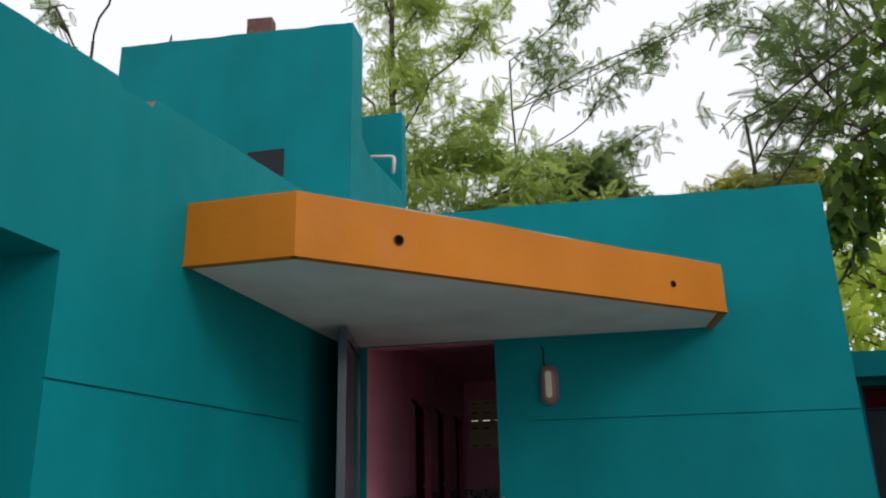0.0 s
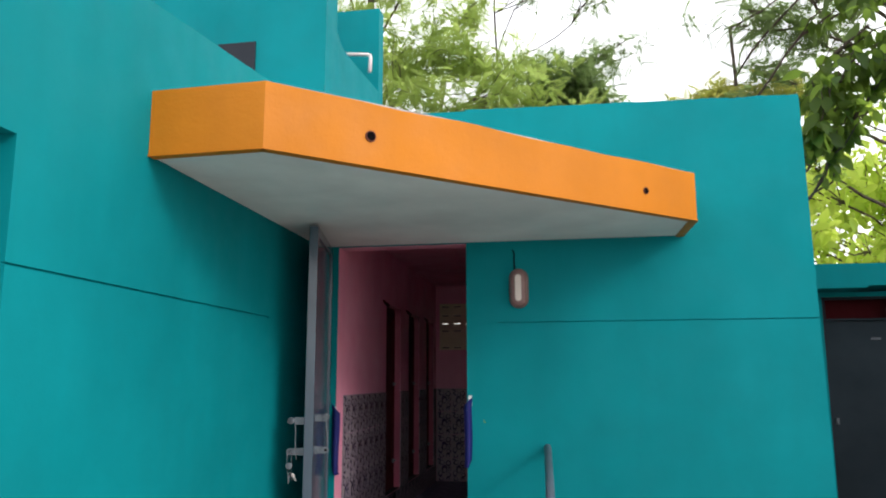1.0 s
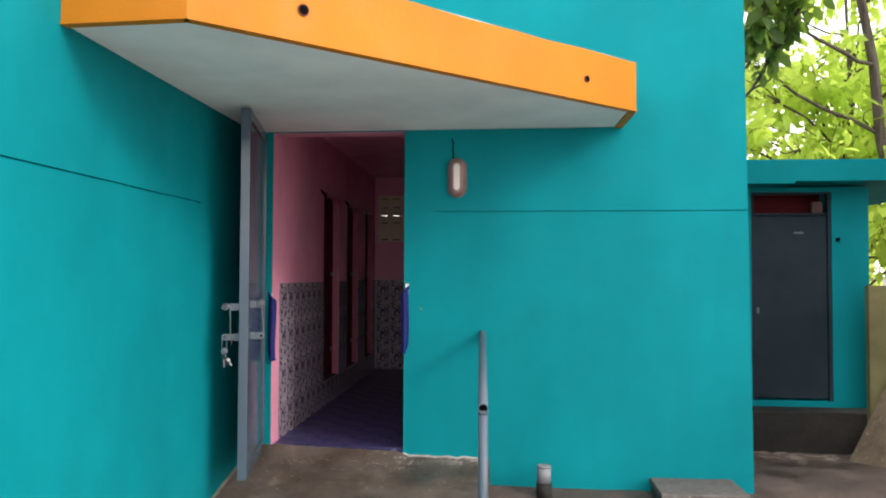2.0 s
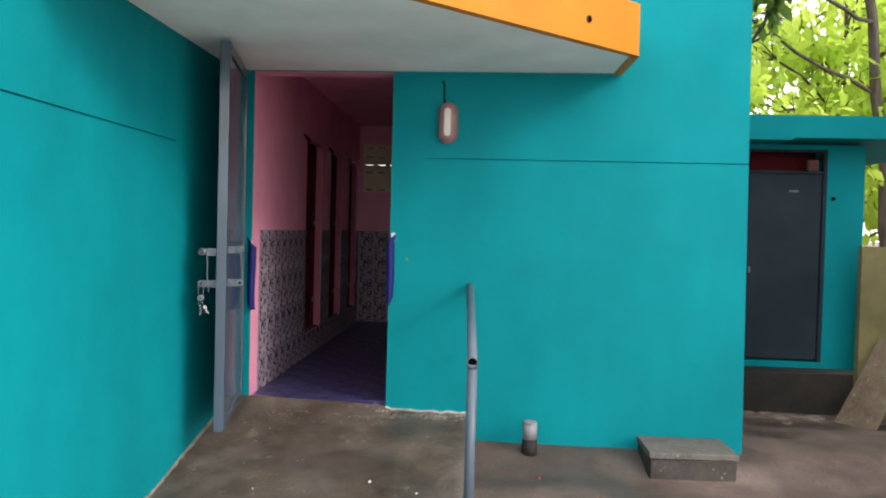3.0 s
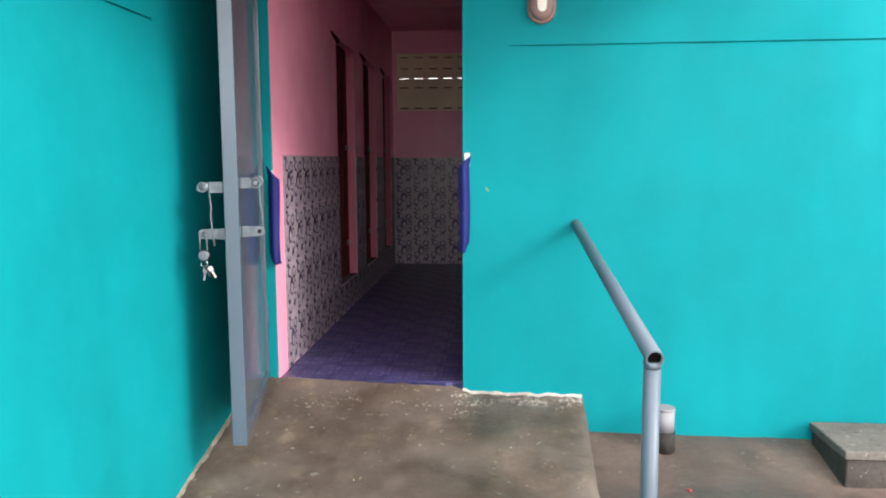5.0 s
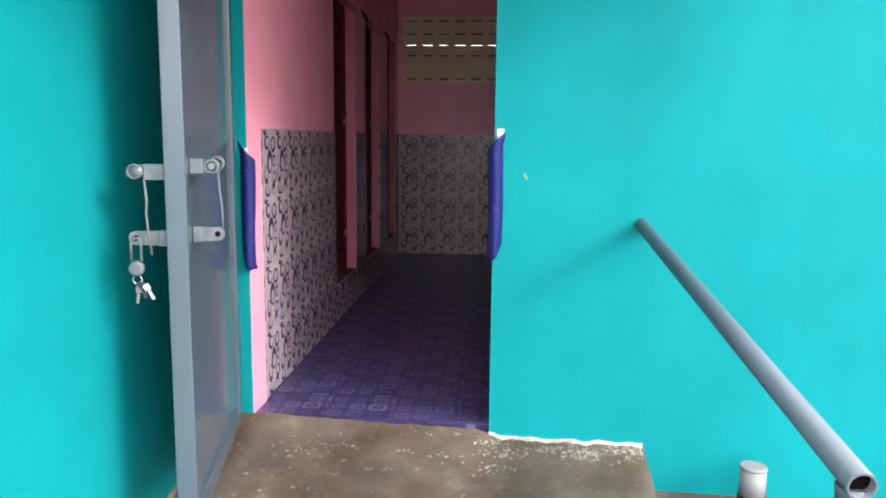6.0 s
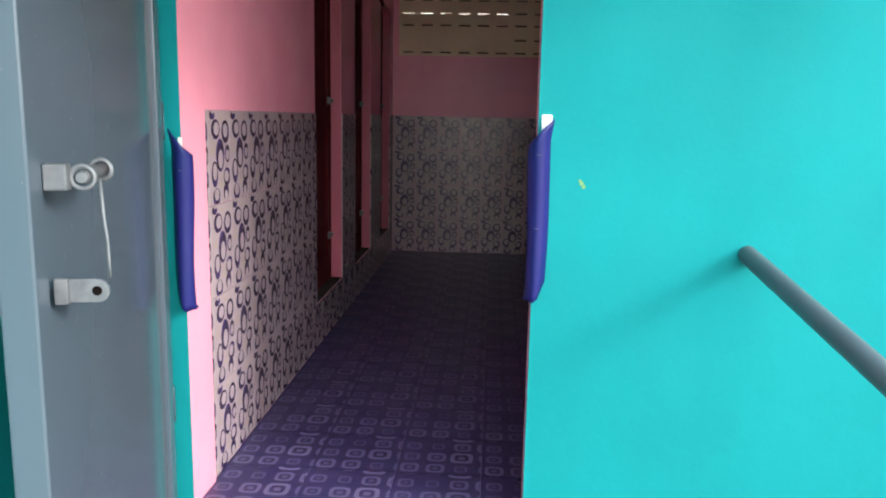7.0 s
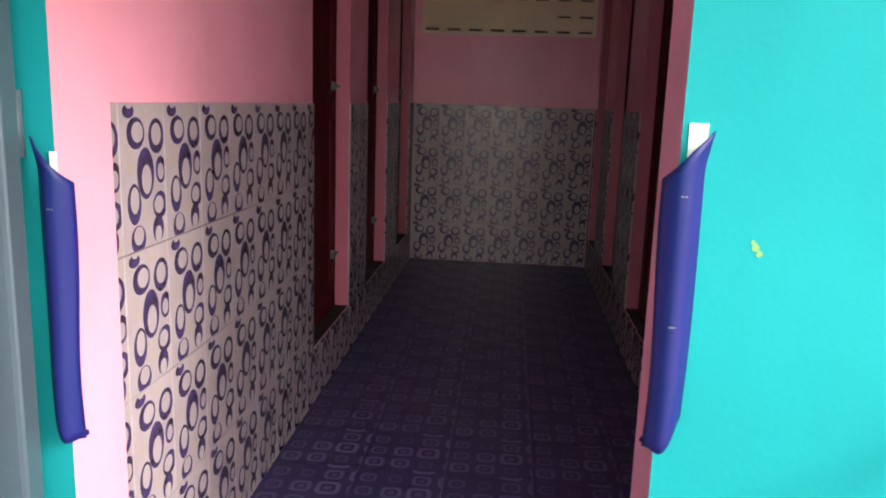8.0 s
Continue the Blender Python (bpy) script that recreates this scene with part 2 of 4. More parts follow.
m_feather = leaf_mat("feathery green leaf", (0.06, 0.10, 0.025), (0.26, 0.37, 0.08), (0.75, 0.92, 0.25))
m_feather_dark = leaf_mat("dull feathery leaf", (0.032, 0.060, 0.028), (0.12, 0.19, 0.065), (0.40, 0.54, 0.18))
# broad leaves: sun is put into the first colour, shade into the second
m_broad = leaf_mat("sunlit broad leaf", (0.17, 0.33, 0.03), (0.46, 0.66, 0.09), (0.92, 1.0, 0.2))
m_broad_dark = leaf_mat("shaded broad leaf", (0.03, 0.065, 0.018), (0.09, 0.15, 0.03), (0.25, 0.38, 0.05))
mm = Mat("tree bark", 0.9, spec=0.2)
mm.color(mm.ramp(mm.noise(6, 5, stretch=(3, 3, 0.5)), [(0.3, (0.05, 0.038, 0.03)), (0.7, (0.13, 0.105, 0.085))]))
mm.bump(mm.noise(12, 4, stretch=(3, 3, 0.4)), 0.8, 0.03)
m_bark = mm.m
m_petal = Mat("red petal", 0.6).color((0.33, 0.05, 0.055)).m
m_rust = Mat("rusty pipe", 0.8).color((0.10, 0.022, 0.010)).m
m_chip = Mat("pale litter", 0.8).color((0.62, 0.58, 0.48)).m


# ---- mesh helpers ----
def box(bm, x0, x1, y0, y1, z0, z1, bevel=0.0):
    vs = [bm.verts.new((x, y, z)) for z in (z0, z1) for y in (y0, y1) for x in (x0, x1)]
    fs = [bm.faces.new([vs[i] for i in q]) for q in
          ((0, 2, 3, 1), (4, 5, 7, 6), (0, 1, 5, 4), (2, 6, 7, 3), (0, 4, 6, 2), (1, 3, 7, 5))]
    if bevel:
        es = list({e for f in fs for e in f.edges})
        bmesh.ops.bevel(bm, geom=es, offset=bevel, segments=2, profile=0.5, affect="EDGES")
    return fs


def prism(bm, outline, z0, z1):
    """A closed outline in x, y raised from z0 to z1 (counter-clockwise seen from above)."""
    lo = [bm.verts.new((x, y, z0)) for x, y in outline]
    hi = [bm.verts.new((x, y, z1)) for x, y in outline]
    n = len(outline)
    bm.faces.new(lo[::-1])
    bm.faces.new(hi)
    for i in range(n):
        bm.faces.new((lo[i], lo[(i + 1) % n], hi[(i + 1) % n], hi[i]))


def tube(bm, pts, radii, seg=12, caps=True):
    """A round tube along points; radii one number or one for each point."""
    pts = [Vector(p) for p in pts]
    if isinstance(radii, (int, float)):
        radii = [radii] * len(pts)
    rings = []
    for i, p in enumerate(pts):
        d = (pts[min(i + 1, len(pts) - 1)] - pts[max(i - 1, 0)]).normalized()
        a = d.orthogonal().normalized() if i == 0 else (rings_a - d * rings_a.dot(d)).normalized()
        rings_a = a
        b = d.cross(a)
        rings.append([bm.verts.new(p + (a * math.cos(2 * math.pi * k / seg) + b * math.sin(2 * math.pi * k / seg)) * radii[i])
                      for k in range(seg)])
    for r0, r1 in zip(rings, rings[1:]):
        for k in range(seg):
            f = bm.faces.new((r0[k], r0[(k + 1) % seg], r1[(k + 1) % seg], r1[k]))
            f.smooth = True
    if caps:
        bm.faces.new(rings[0][::-1])
        bm.faces.new(rings[-1])
    return rings


def mesh_of(name, bm, *mats):
    me = bpy.data.meshes.new(name)
    bmesh.ops.recalc_face_normals(bm, faces=bm.faces)
    bm.to_mesh(me)
    bm.free()
    for m in mats:
        me.materials.append(m)
    return me


def part(name, bm, material, parent, label=""):
    mats = material if isinstance(material, (list, tuple)) else [material]
    ob = new(name, mesh_of(name, bm, *mats))
    ob.parent = parent
    if label:
        ob["label"] = label
    return ob


def thing(name, label, category, at=(0, 0, 0), group="", rz=0.0):
    ob = new(name)
    ob.matrix_basis = pose(*at, 0, 0, rz)
    return tagged(ob, label, category, group)


def structure(name, bm, mats, label, category):
    mats = mats if isinstance(mats, (list, tuple)) else [mats]
    return tagged(new(name, mesh_of(name, bm, *mats)), label, category, kind="structure")


# ---- plan ----
WALL_Y = 6.0            # outer face of the entrance wall
WALL_BACK = 6.18
LEFT_X = -2.32          # face of the long side wall
OPEN_L, OPEN_R, OPEN_TOP = -2.17, -1.145, 2.467
RIGHT_X = 1.355         # free corner of the entrance wall, at its top
ROOF_Z = 3.50
CEIL_Z = 2.73
HALL_L, HALL_R = -2.186, -0.775
HALL_END = 10.8
FLOOR_Z = 0.07
GROOVE, GROOVE_N = 1.831, 1.852
# the side wall and the corridor stand about a degree off square to the entrance wall
SLANT = pose(LEFT_X, WALL_Y, 0, 0, 0, 1.1) @ pose(-LEFT_X, -WALL_Y, 0)
HALL = pose(HALL_L, WALL_BACK, 0, 0, 0, 1.35) @ pose(-HALL_L, -WALL_BACK, 0)


def ground_z(x, y):
    s = min(1.0, max(0.0, (y - 6.2) / 1.8))
    s = s * s * (3 - 2 * s)
    return -0.176 - 0.085 * min(1.0, max(0.0, (6.0 - y) / 0.45)) - 0.008 * max(-2.0, min(3.0, 6.0 - y)) - 0.15 * s * min(1.0, max(0.0, (x + 1.0) / 2.0))


def pierced(bm, axis, f0, f1, a0, a1, z0, z1, holes):
    """One connected slab between the planes f0 and f1 of an axis, with rectangular holes (a0, a1, z0, z1)."""
    us = sorted({a0, a1, *(h[0] for h in holes), *(h[1] for h in holes)})
    vs = sorted({z0, z1, *(h[2] for h in holes), *(h[3] for h in holes)})
    verts = {}

    def at(i, j, k):
        if (i, j, k) not in verts:
            f = (f0, f1)[k]
            verts[i, j, k] = bm.verts.new((us[i], f, vs[j]) if axis == "y" else (f, us[i], vs[j]))
        return verts[i, j, k]

    def solid(i, j):
        if not (0 <= i < len(us) - 1 and 0 <= j < len(vs) - 1):
            return False
        u, v = (us[i] + us[i + 1]) / 2, (vs[j] + vs[j + 1]) / 2
        return not any(h[0] < u < h[1] and h[2] < v < h[3] for h in holes)
    for i in range(len(us) - 1):
        for j in range(len(vs) - 1):
            if not solid(i, j):
                continue
            for k in (0, 1):
                bm.faces.new([at(*p, k) for p in ((i, j), (i + 1, j), (i + 1, j + 1), (i, j + 1))])
            for (di, dj), (p, q_) in (((-1, 0), ((i, j), (i, j + 1))), ((1, 0), ((i + 1, j), (i + 1, j + 1))),
                                      ((0, -1), ((i, j), (i + 1, j))), ((0, 1), ((i, j + 1), (i + 1, j + 1)))):
                if not solid(i + di, j + dj):
                    bm.faces.new((at(*p, 0), at(*q_, 0), at(*q_, 1), at(*p, 1)))


# ground: one sheet, fine near the building
def ground_lines(lo, hi, step, far):
    mid = list(np.arange(lo, hi + 1e-6, step))
    grow = [step * 1.5 ** k for k in range(1, 40)]
    a, b, left, right = lo, hi, [], []
    for g in grow:
        a, b = a - g, b + g
        left.append(a)
        right.append(b)
        if b > far:
            break
    return left[::-1] + mid + right


gx, gy = ground_lines(-4, 5, 0.12, 2500), ground_lines(-2, 10, 0.12, 2500)
gv = []
for y in gy:
    for x in gx:
        z = ground_z(x, y)
        if abs(x) < 8 and -4 < y < 14:
            z += 0.010 * noise.noise((x * 1.1, y * 1.1, 0)) + 0.006 * noise.noise((x * 5, y * 5, 2))
        gv.append((x, y, z))
w = len(gx)
gf = [(j * w + i, j * w + i + 1, (j + 1) * w + i + 1, (j + 1) * w + i) for j in range(len(gy) - 1) for i in range(w - 1)]
me = bpy.data.meshes.new("ground")
me.from_pydata(gv, [], gf)
me.materials.append(m_ground)
me.polygons.foreach_set("use_smooth", [True] * len(gf))
tagged(new("ground", me), "trodden grey-brown earth and cement yard", "ground", kind="structure")

# sloping entrance slab in front of the doorway
bm = bmesh.new()
nx, ny = 46, 56
RX0, RX1, RY0, RY1 = LEFT_X + 0.004, -0.50, 3.9, WALL_Y - 0.002


def ramp_z(x, y):
    s = (RY1 - y) / (RY1 - RY0)
    z = 0.012 - 0.265 * min(1.0, s * 1.42) ** 0.95
    z += 0.035 * max(0.0, (-0.9 - x)) / 1.4 * (1 - s)
    z += 0.010 * noise.noise((x * 2.1, y * 2.1, 5)) + 0.005 * noise.noise((x * 9, y * 9, 1))
    lip = math.exp(-(RY1 - y) / 0.10)
    into = min(1.0, max(0.0, (-1.10 - x) / 0.10))
    z += lip * (0.034 * into + 0.012 * noise.noise((x * 14, y * 14, 4)))
    z += 0.007 * math.exp(-(RY1 - y) / 0.5) * noise.noise((x * 17, y * 17, 8))
    return max(z, -0.222)


grid = []
for j in range(ny + 1):
    row = []
    for i in range(nx + 1):
        x, y = RX0 + (RX1 - RX0) * i / nx, RY0 + (RY1 - RY0) * j / ny
        xx = x + (0.012 * noise.noise((y * 6, 3, 0)) if i == nx else 0)
        z = ramp_z(x, y) - (0.012 if i == nx else 0)
        row.append(bm.verts.new((xx, y, z)))
    grid.append(row)
for j in range(ny):
    for i in range(nx):
        bm.faces.new((grid[j][i], grid[j][i + 1], grid[j + 1][i + 1], grid[j + 1][i])).smooth = True
foot = [bm.verts.new((v.co.x + 0.01, v.co.y, -0.3)) for v in (r[nx] for r in grid)]
for j in range(ny):
    bm.faces.new((grid[j][nx], foot[j], foot[j + 1], grid[j + 1][nx]))
front = [bm.verts.new((v.co.x, v.co.y - 0.01, -0.3)) for v in grid[0]]
for i in range(nx):
    bm.faces.new((grid[0][i], front[i], front[i + 1], grid[0][i + 1]))
structure("pavement", bm, m_ramp, "damp brown concrete entrance slab sloping up to the doorway", "pavement")
# paler cement apron that the slope starts from, extended unseen to light the soffit
bm = bmesh.new()
box(bm, -2.18, 4.4, -12.9, 3.885, -0.42, -0.212, 0.012)
structure("pavement", bm, m_apron, "pale cement apron before the entrance slab, extended unseen to reflect light", "pavement")


# entrance wall with the doorway, a groove at head height
def grooved(bm, face, depth, a0, a1, z0, z1):
    """A wall slab facing -y in the plane y = face, with a thin recessed line."""
    for b0, b1, back_off in ((z0, GROOVE_N - 0.005, 0), (GROOVE_N - 0.005, GROOVE_N + 0.005, 0.012), (GROOVE_N + 0.005, z1, 0)):
        box(bm, a0, a1, face + back_off, face + depth, b0, b1)


bm = bmesh.new()
grooved(bm, WALL_Y, WALL_BACK - WALL_Y, -0.91, RIGHT_X, -0.6, ROOF_Z)
box(bm, OPEN_R, -0.91, WALL_Y, WALL_BACK, -0.6, ROOF_Z)
box(bm, OPEN_L, OPEN_R, WALL_Y, WALL_BACK, OPEN_TOP, ROOF_Z)
box(bm, -6.0, OPEN_L, WALL_Y, WALL_BACK, -0.6, ROOF_Z)
bm.normal_update()
for f in bm.faces:
    c = f.calc_center_median()
    inside = abs(f.normal.x) > 0.9 and (abs(c.x - OPEN_L) < 0.01 or abs(c.x - OPEN_R) < 0.01) and WALL_Y < c.y < WALL_BACK
    under = f.normal.z < -0.9 and abs(c.z - OPEN_TOP) < 0.01
    f.material_index = 1 if inside or under or c.y > WALL_BACK - 0.001 else 0
for v in bm.verts:
    if v.co.x > RIGHT_X - 0.001:
        v.co.x += 0.0115 * (ROOF_Z - v.co.z)
    if v.co.z > ROOF_Z - 0.001:
        v.co.z += 0.017 * (RIGHT_X - v.co.x)
structure("wall_north", bm, [m_teal, m_pink], "teal painted plaster entrance wall with a pink doorway reveal", "wall")

# ragged cement edge on the top of the entrance wall
bm = bmesh.new()
n_ = 120
edge = []
for i in range(n_ + 1):
    x = OPEN_R + (RIGHT_X - 0.002 - OPEN_R) * i / n_
    zb = ROOF_Z + 0.017 * (RIGHT_X - x) + 0.0005
    z = zb + 0.012 + 0.010 * noise.noise((x * 5, 0, 3)) + 0.006 * noise.noise((x * 22, 1, 0))
    edge.append([bm.verts.new(p) for p in ((x, WALL_Y + 0.001, zb), (x, WALL_Y + 0.001, z), (x, WALL_BACK - 0.001, z), (x, WALL_BACK - 0.001, zb))])
for p, q_ in zip(edge, edge[1:]):
    for k in range(4):
        bm.faces.new((p[k], p[(k + 1) % 4], q_[(k + 1) % 4], q_[k]))
bm.faces.new(edge[0])
bm.faces.new(edge[-1][::-1])
bm.normal_update()
for f in bm.faces:
    f.material_index = 1 if f.normal.z > 0.5 else 0
structure("trim_top", bm, [m_teal, m_lime], "ragged cement edge on top of the entrance wall", "coping")

# long side wall; its top climbs slightly towards the entrance, with a chipped edge
bm = bmesh.new()


def side_top(y, share=1.0):
    z = 3.063 + 0.1255 * (y - 2.03) + 0.004 * noise.noise((y * 9, 2, 0))
    if 2.76 < y < 3.05:
        z -= share * min(1.0, (y - 2.76) / 0.03, (3.05 - y) / 0.02) * (0.050 + 0.022 * noise.noise((y * 16, 0, 0)))
    return z


def side_panel(y0, y1, z0, steps=1, x0=LEFT_X - 0.23, x1=LEFT_X):
    ys = [y0 + (y1 - y0) * i / steps for i in range(steps + 1)]
    low = [[bm.verts.new((x, y, z0)) for y in ys] for x in (x1, x0)]
    top = [[bm.verts.new((x, y, side_top(y, k))) for y in ys] for x, k in ((x1, 1.0), (x0, 0.15))]
    for i in range(steps):
        bm.faces.new((low[0][i], low[0][i + 1], top[0][i + 1], top[0][i]))
        bm.faces.new((low[1][i + 1], low[1][i], top[1][i], top[1][i + 1]))
        bm.faces.new((top[0][i], top[0][i + 1], top[1][i + 1], top[1][i])).material_index = 1 if 2.75 < ys[i] < 3.05 else 0
        bm.faces.new((low[0][i + 1], low[0][i], low[1][i], low[1][i + 1]))
    bm.faces.new((low[0][0], top[0][0], top[1][0], low[1][0]))
    bm.faces.new((low[0][-1], low[1][-1], top[1][-1], top[0][-1]))


side_panel(2.03, WALL_Y - 0.006, 2.30, 160)
box(bm, LEFT_X - 0.23, LEFT_X, 2.53, WALL_Y - 0.006, GROOVE + 0.005, 2.30)
box(bm, LEFT_X - 0.23, LEFT_X - 0.012, 2.53, WALL_Y - 0.006, GROOVE - 0.005, GROOVE + 0.005)
box(bm, LEFT_X - 0.23, LEFT_X, 4.95, WALL_Y - 0.006, GROOVE - 0.0049, GROOVE + 0.0049)
box(bm, LEFT_X - 0.23, LEFT_X, 2.53, WALL_Y - 0.006, -0.6, GROOVE - 0.005)
structure("wall_west", bm, [m_teal, m_splash], "long teal painted plaster side wall with a chipped top edge", "wall").matrix_basis = SLANT

# recess beside the side wall: set-back wall, ceiling
bm = bmesh.new()
box(bm, -3.7, -3.5, -2.5, 2.53, -0.6, 2.30)
box(bm, -3.5, LEFT_X - 0.232, 2.53, 2.73, -0.6, 2.30)
box(bm, -5.0, LEFT_X - 0.26, 2.03, 2.23, 2.31, 3.06)
structure("wall_recess", bm, m_teal, "teal wall set back under the overhang", "wall").matrix_basis = SLANT
bm = bmesh.new()
box(bm, -3.5, LEFT_X - 0.01, -2.5, 2.028, 2.28, 2.43)
box(bm, -3.5, LEFT_X - 0.24, 2.03, 2.53, 2.301, 2.305)
structure("ceiling_recess", bm, m_teal, "teal slab over the recess", "ceiling").matrix_basis = SLANT

# west building roof
bm = bmesh.new()
box(bm, -8.0, LEFT_X - 0.235, 2.3, 11, 2.88, 3.02)
structure("roof_west", bm, m_block, "grey cement roof slab", "roof")

# diagonal entrance canopy
bm = bmesh.new()
plan = [(LEFT_X + 0.052, 3.39), (-1.685, 3.368), (0.497, 5.419), (0.474, WALL_Y - 0.003), (LEFT_X + 0.003, WALL_Y - 0.003)]
prism(bm, plan, 2.476, 2.797)
bmesh.ops.subdivide_edges(bm, edges=[e for e in bm.edges if e.calc_length() > 1.5], cuts=24)
for v in bm.verts:
    if v.co.z > 2.7 and v.co.y < 5.9:
        v.co.z += 0.010 * noise.noise((v.co.x * 3, v.co.y * 3, 0)) - 0.004
bm.normal_update()
for f in bm.faces:
    f.material_index = 1 if f.normal.z < -0.5 else 2 if f.normal.z > 0.5 else 0
canopy = thing("entrance_canopy", "orange concrete entrance canopy with a white underside", "canopy")
part("slab", bm, [m_orange, m_soffit, m_lime], canopy)
# thin drip edge below the fascia
bm = bmesh.new()
for (ax, ay), (bx, by) in zip(plan[:4], plan[1:4]):
    d = Vector((bx - ax, by - ay, 0)).normalized()
    nrm = Vector((d.y, -d.x, 0)) * 0.006
    inn = Vector((-d.y, d.x, 0)) * 0.05
    A, B = Vector((ax, ay, 0)), Vector((bx, by, 0))
    prism(bm, [(A + nrm)[:2], (B + nrm)[:2], (B + inn)[:2], (A + inn)[:2]], 2.466, 2.4755)
part("drip_edge", bm, m_orange, canopy)
# two spout holes, each a short dark pipe end in the fascia
slope = Vector((0.497 + 1.685, 5.419 - 3.368, 0)).normalized()
outw = Vector((slope.y, -slope.x, 0))
for s_along, zz, rr_ in ((0.548, 2.620, 0.029), (2.51, 2.606, 0.022)):
    c = Vector((-1.685, 3.368, zz)) + slope * s_along
    bm = bmesh.new()
    tube(bm, [c - outw * 0.05, c + outw * 0.008], rr_, 16)
    sp = part("drain_spout", bm, m_rust, canopy, "rusty drain pipe end")
    # black disc painted for the shade inside the spout
    bm = bmesh.new()
    tube(bm, [c + outw * 0.0082, c + outw * 0.0095], rr_ * 0.78, 16)
    part("bore", bm, m_black, sp)

# ---- corridor ----
DOORS_L = ((7.74, 8.43), (8.88, 9.53), (10.03, 10.58))
DOORS_R = ((8.0, 8.68), (9.2, 9.76), (10.22, 10.68))
DOOR_Z0, DOOR_Z1 = 0.30, 2.19


def hall_wall(name, x0, x1, doors, label):
    bm = bmesh.new()
    pierced(bm, "x", x0, x1, WALL_BACK + 0.012, HALL_END, -0.3, CEIL_Z, [(a, b, DOOR_Z0, DOOR_Z1) for a, b in doors])
    bm.normal_update()
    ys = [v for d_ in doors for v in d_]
    # faces inside the door openings get a deeper rose than the wall
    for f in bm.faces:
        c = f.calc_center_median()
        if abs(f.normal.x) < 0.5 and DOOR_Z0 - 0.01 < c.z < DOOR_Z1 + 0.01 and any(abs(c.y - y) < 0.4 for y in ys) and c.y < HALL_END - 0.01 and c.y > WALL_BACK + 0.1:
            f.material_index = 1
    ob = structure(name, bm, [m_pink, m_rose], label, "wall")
    ob.matrix_basis = HALL
    return ob


hall_left = hall_wall("wall_corridor_left", HALL_L - 0.3, HALL_L, DOORS_L, "pink painted corridor wall with a tiled lower half")
hall_right = hall_wall("wall_corridor_right", HALL_R, HALL_R + 0.3, DOORS_R, "pink painted corridor wall with a tiled lower half")
VX0, VX1, VZ0, VZ1 = -2.135, -0.810, 1.835, 2.475
bm = bmesh.new()
pierced(bm, "y", HALL_END + 0.001, HALL_END + 0.2, -2.6, -0.4, -0.3, CEIL_Z, [(VX0, VX1, VZ0, VZ1)])
hall_end = structure("wall_corridor_end", bm, m_pink, "pink painted end wall of the corridor with a tiled lower half", "wall")
hall_end.matrix_basis = HALL
bm = bmesh.new()
box(bm, -6.0, RIGHT_X, WALL_BACK + 0.002, HALL_END + 0.3, CEIL_Z + 0.001, 3.02)
structure("ceiling", bm, m_pink, "pink painted corridor ceiling slab", "ceiling")
bm = bmesh.new()
box(bm, HALL_L + 0.001, HALL_R, WALL_Y + 0.006, HALL_END, -0.3, FLOOR_Z - 0.009)
floor = structure("floor", bm, m_floor, "corridor floor bed with dark joints", "floor")
floor.matrix_basis = HALL
bm = bmesh.new()
box(bm, RIGHT_X - 0.23, RIGHT_X - 0.001, WALL_BACK + 0.002, HALL_END + 0.3, -0.6, ROOF_Z)
structure("wall_east", bm, m_teal, "teal painted side wall", "wall")

# added out of view: white to return light, low to let the sky in
bm = bmesh.new()
box(bm, -16.0, 16.0, -13.2, -13.0, -0.6, 1.9)
structure("wall_south", bm, m_soffit, "unseen low white wall added to close the yard behind the camera", "wall")
# out-of-view wall, added to block light from the east off the outbuilding
bm = bmesh.new()
box(bm, 3.75, 3.95, 4.7, 7.79, -0.6, 4.4)
structure("wall_yard_shade", bm, m_olive, "unseen plain ochre wall added to shade the side yard", "wall")

# corridor doors, closed, set back in their openings
def corridor_door(side, a, b, x_face):
    """side +1: face looks to +x."""
    d = thing("cubicle_door", "dark maroon wooden cubicle door, closed", "door", (x_face, (a + b) / 2, DOOR_Z0), "corridor doors",
              90 if side > 0 else -90)
    d.matrix_basis = HALL @ d.matrix_basis
    hw, h = (b - a) / 2 - 0.004, DOOR_Z1 - DOOR_Z0 - 0.004
    bm = bmesh.new()
    box(bm, -hw, hw, 0, 0.035, 0.004, h)
    part("leaf", bm, m_maroon, d)
    for x0, x1, z0, z1 in ((-hw, -hw + 0.09, 0.004, h), (hw - 0.09, hw, 0.004, h), (-hw + 0.09, hw - 0.09, 0.004, 0.15),
                           (-hw + 0.09, hw - 0.09, h - 0.12, h), (-hw + 0.09, hw - 0.09, 0.92, 1.04)):
        bm = bmesh.new()
        box(bm, x0, x1, -0.012, -0.0005, z0, z1)
        part("rail", bm, m_maroon, d)
    # thin near-black slab that covers the pink sill
    bm = bmesh.new()
    box(bm, -hw - 0.003, hw + 0.003, -0.077, -0.0125, 0.0005, 0.0045)
    part("threshold", bm, m_plinth, d, "dark cement threshold")
    for zz in (0.28, 1.08):
        bm = bmesh.new()
        tube(bm, [(hw - 0.13, -0.028, zz), (hw - 0.02, -0.028, zz)], 0.008, 8)
        box(bm, hw - 0.10, hw - 0.07, -0.03, -0.0122, zz - 0.02, zz + 0.02)
        part("bolt", bm, m_zinc, d, "small metal bolt")


for d_ in DOORS_L:
    corridor_door(1, *d_, HALL_L - 0.076)
for d_ in DOORS_R:
    corridor_door(-1, *d_, HALL_R + 0.076)
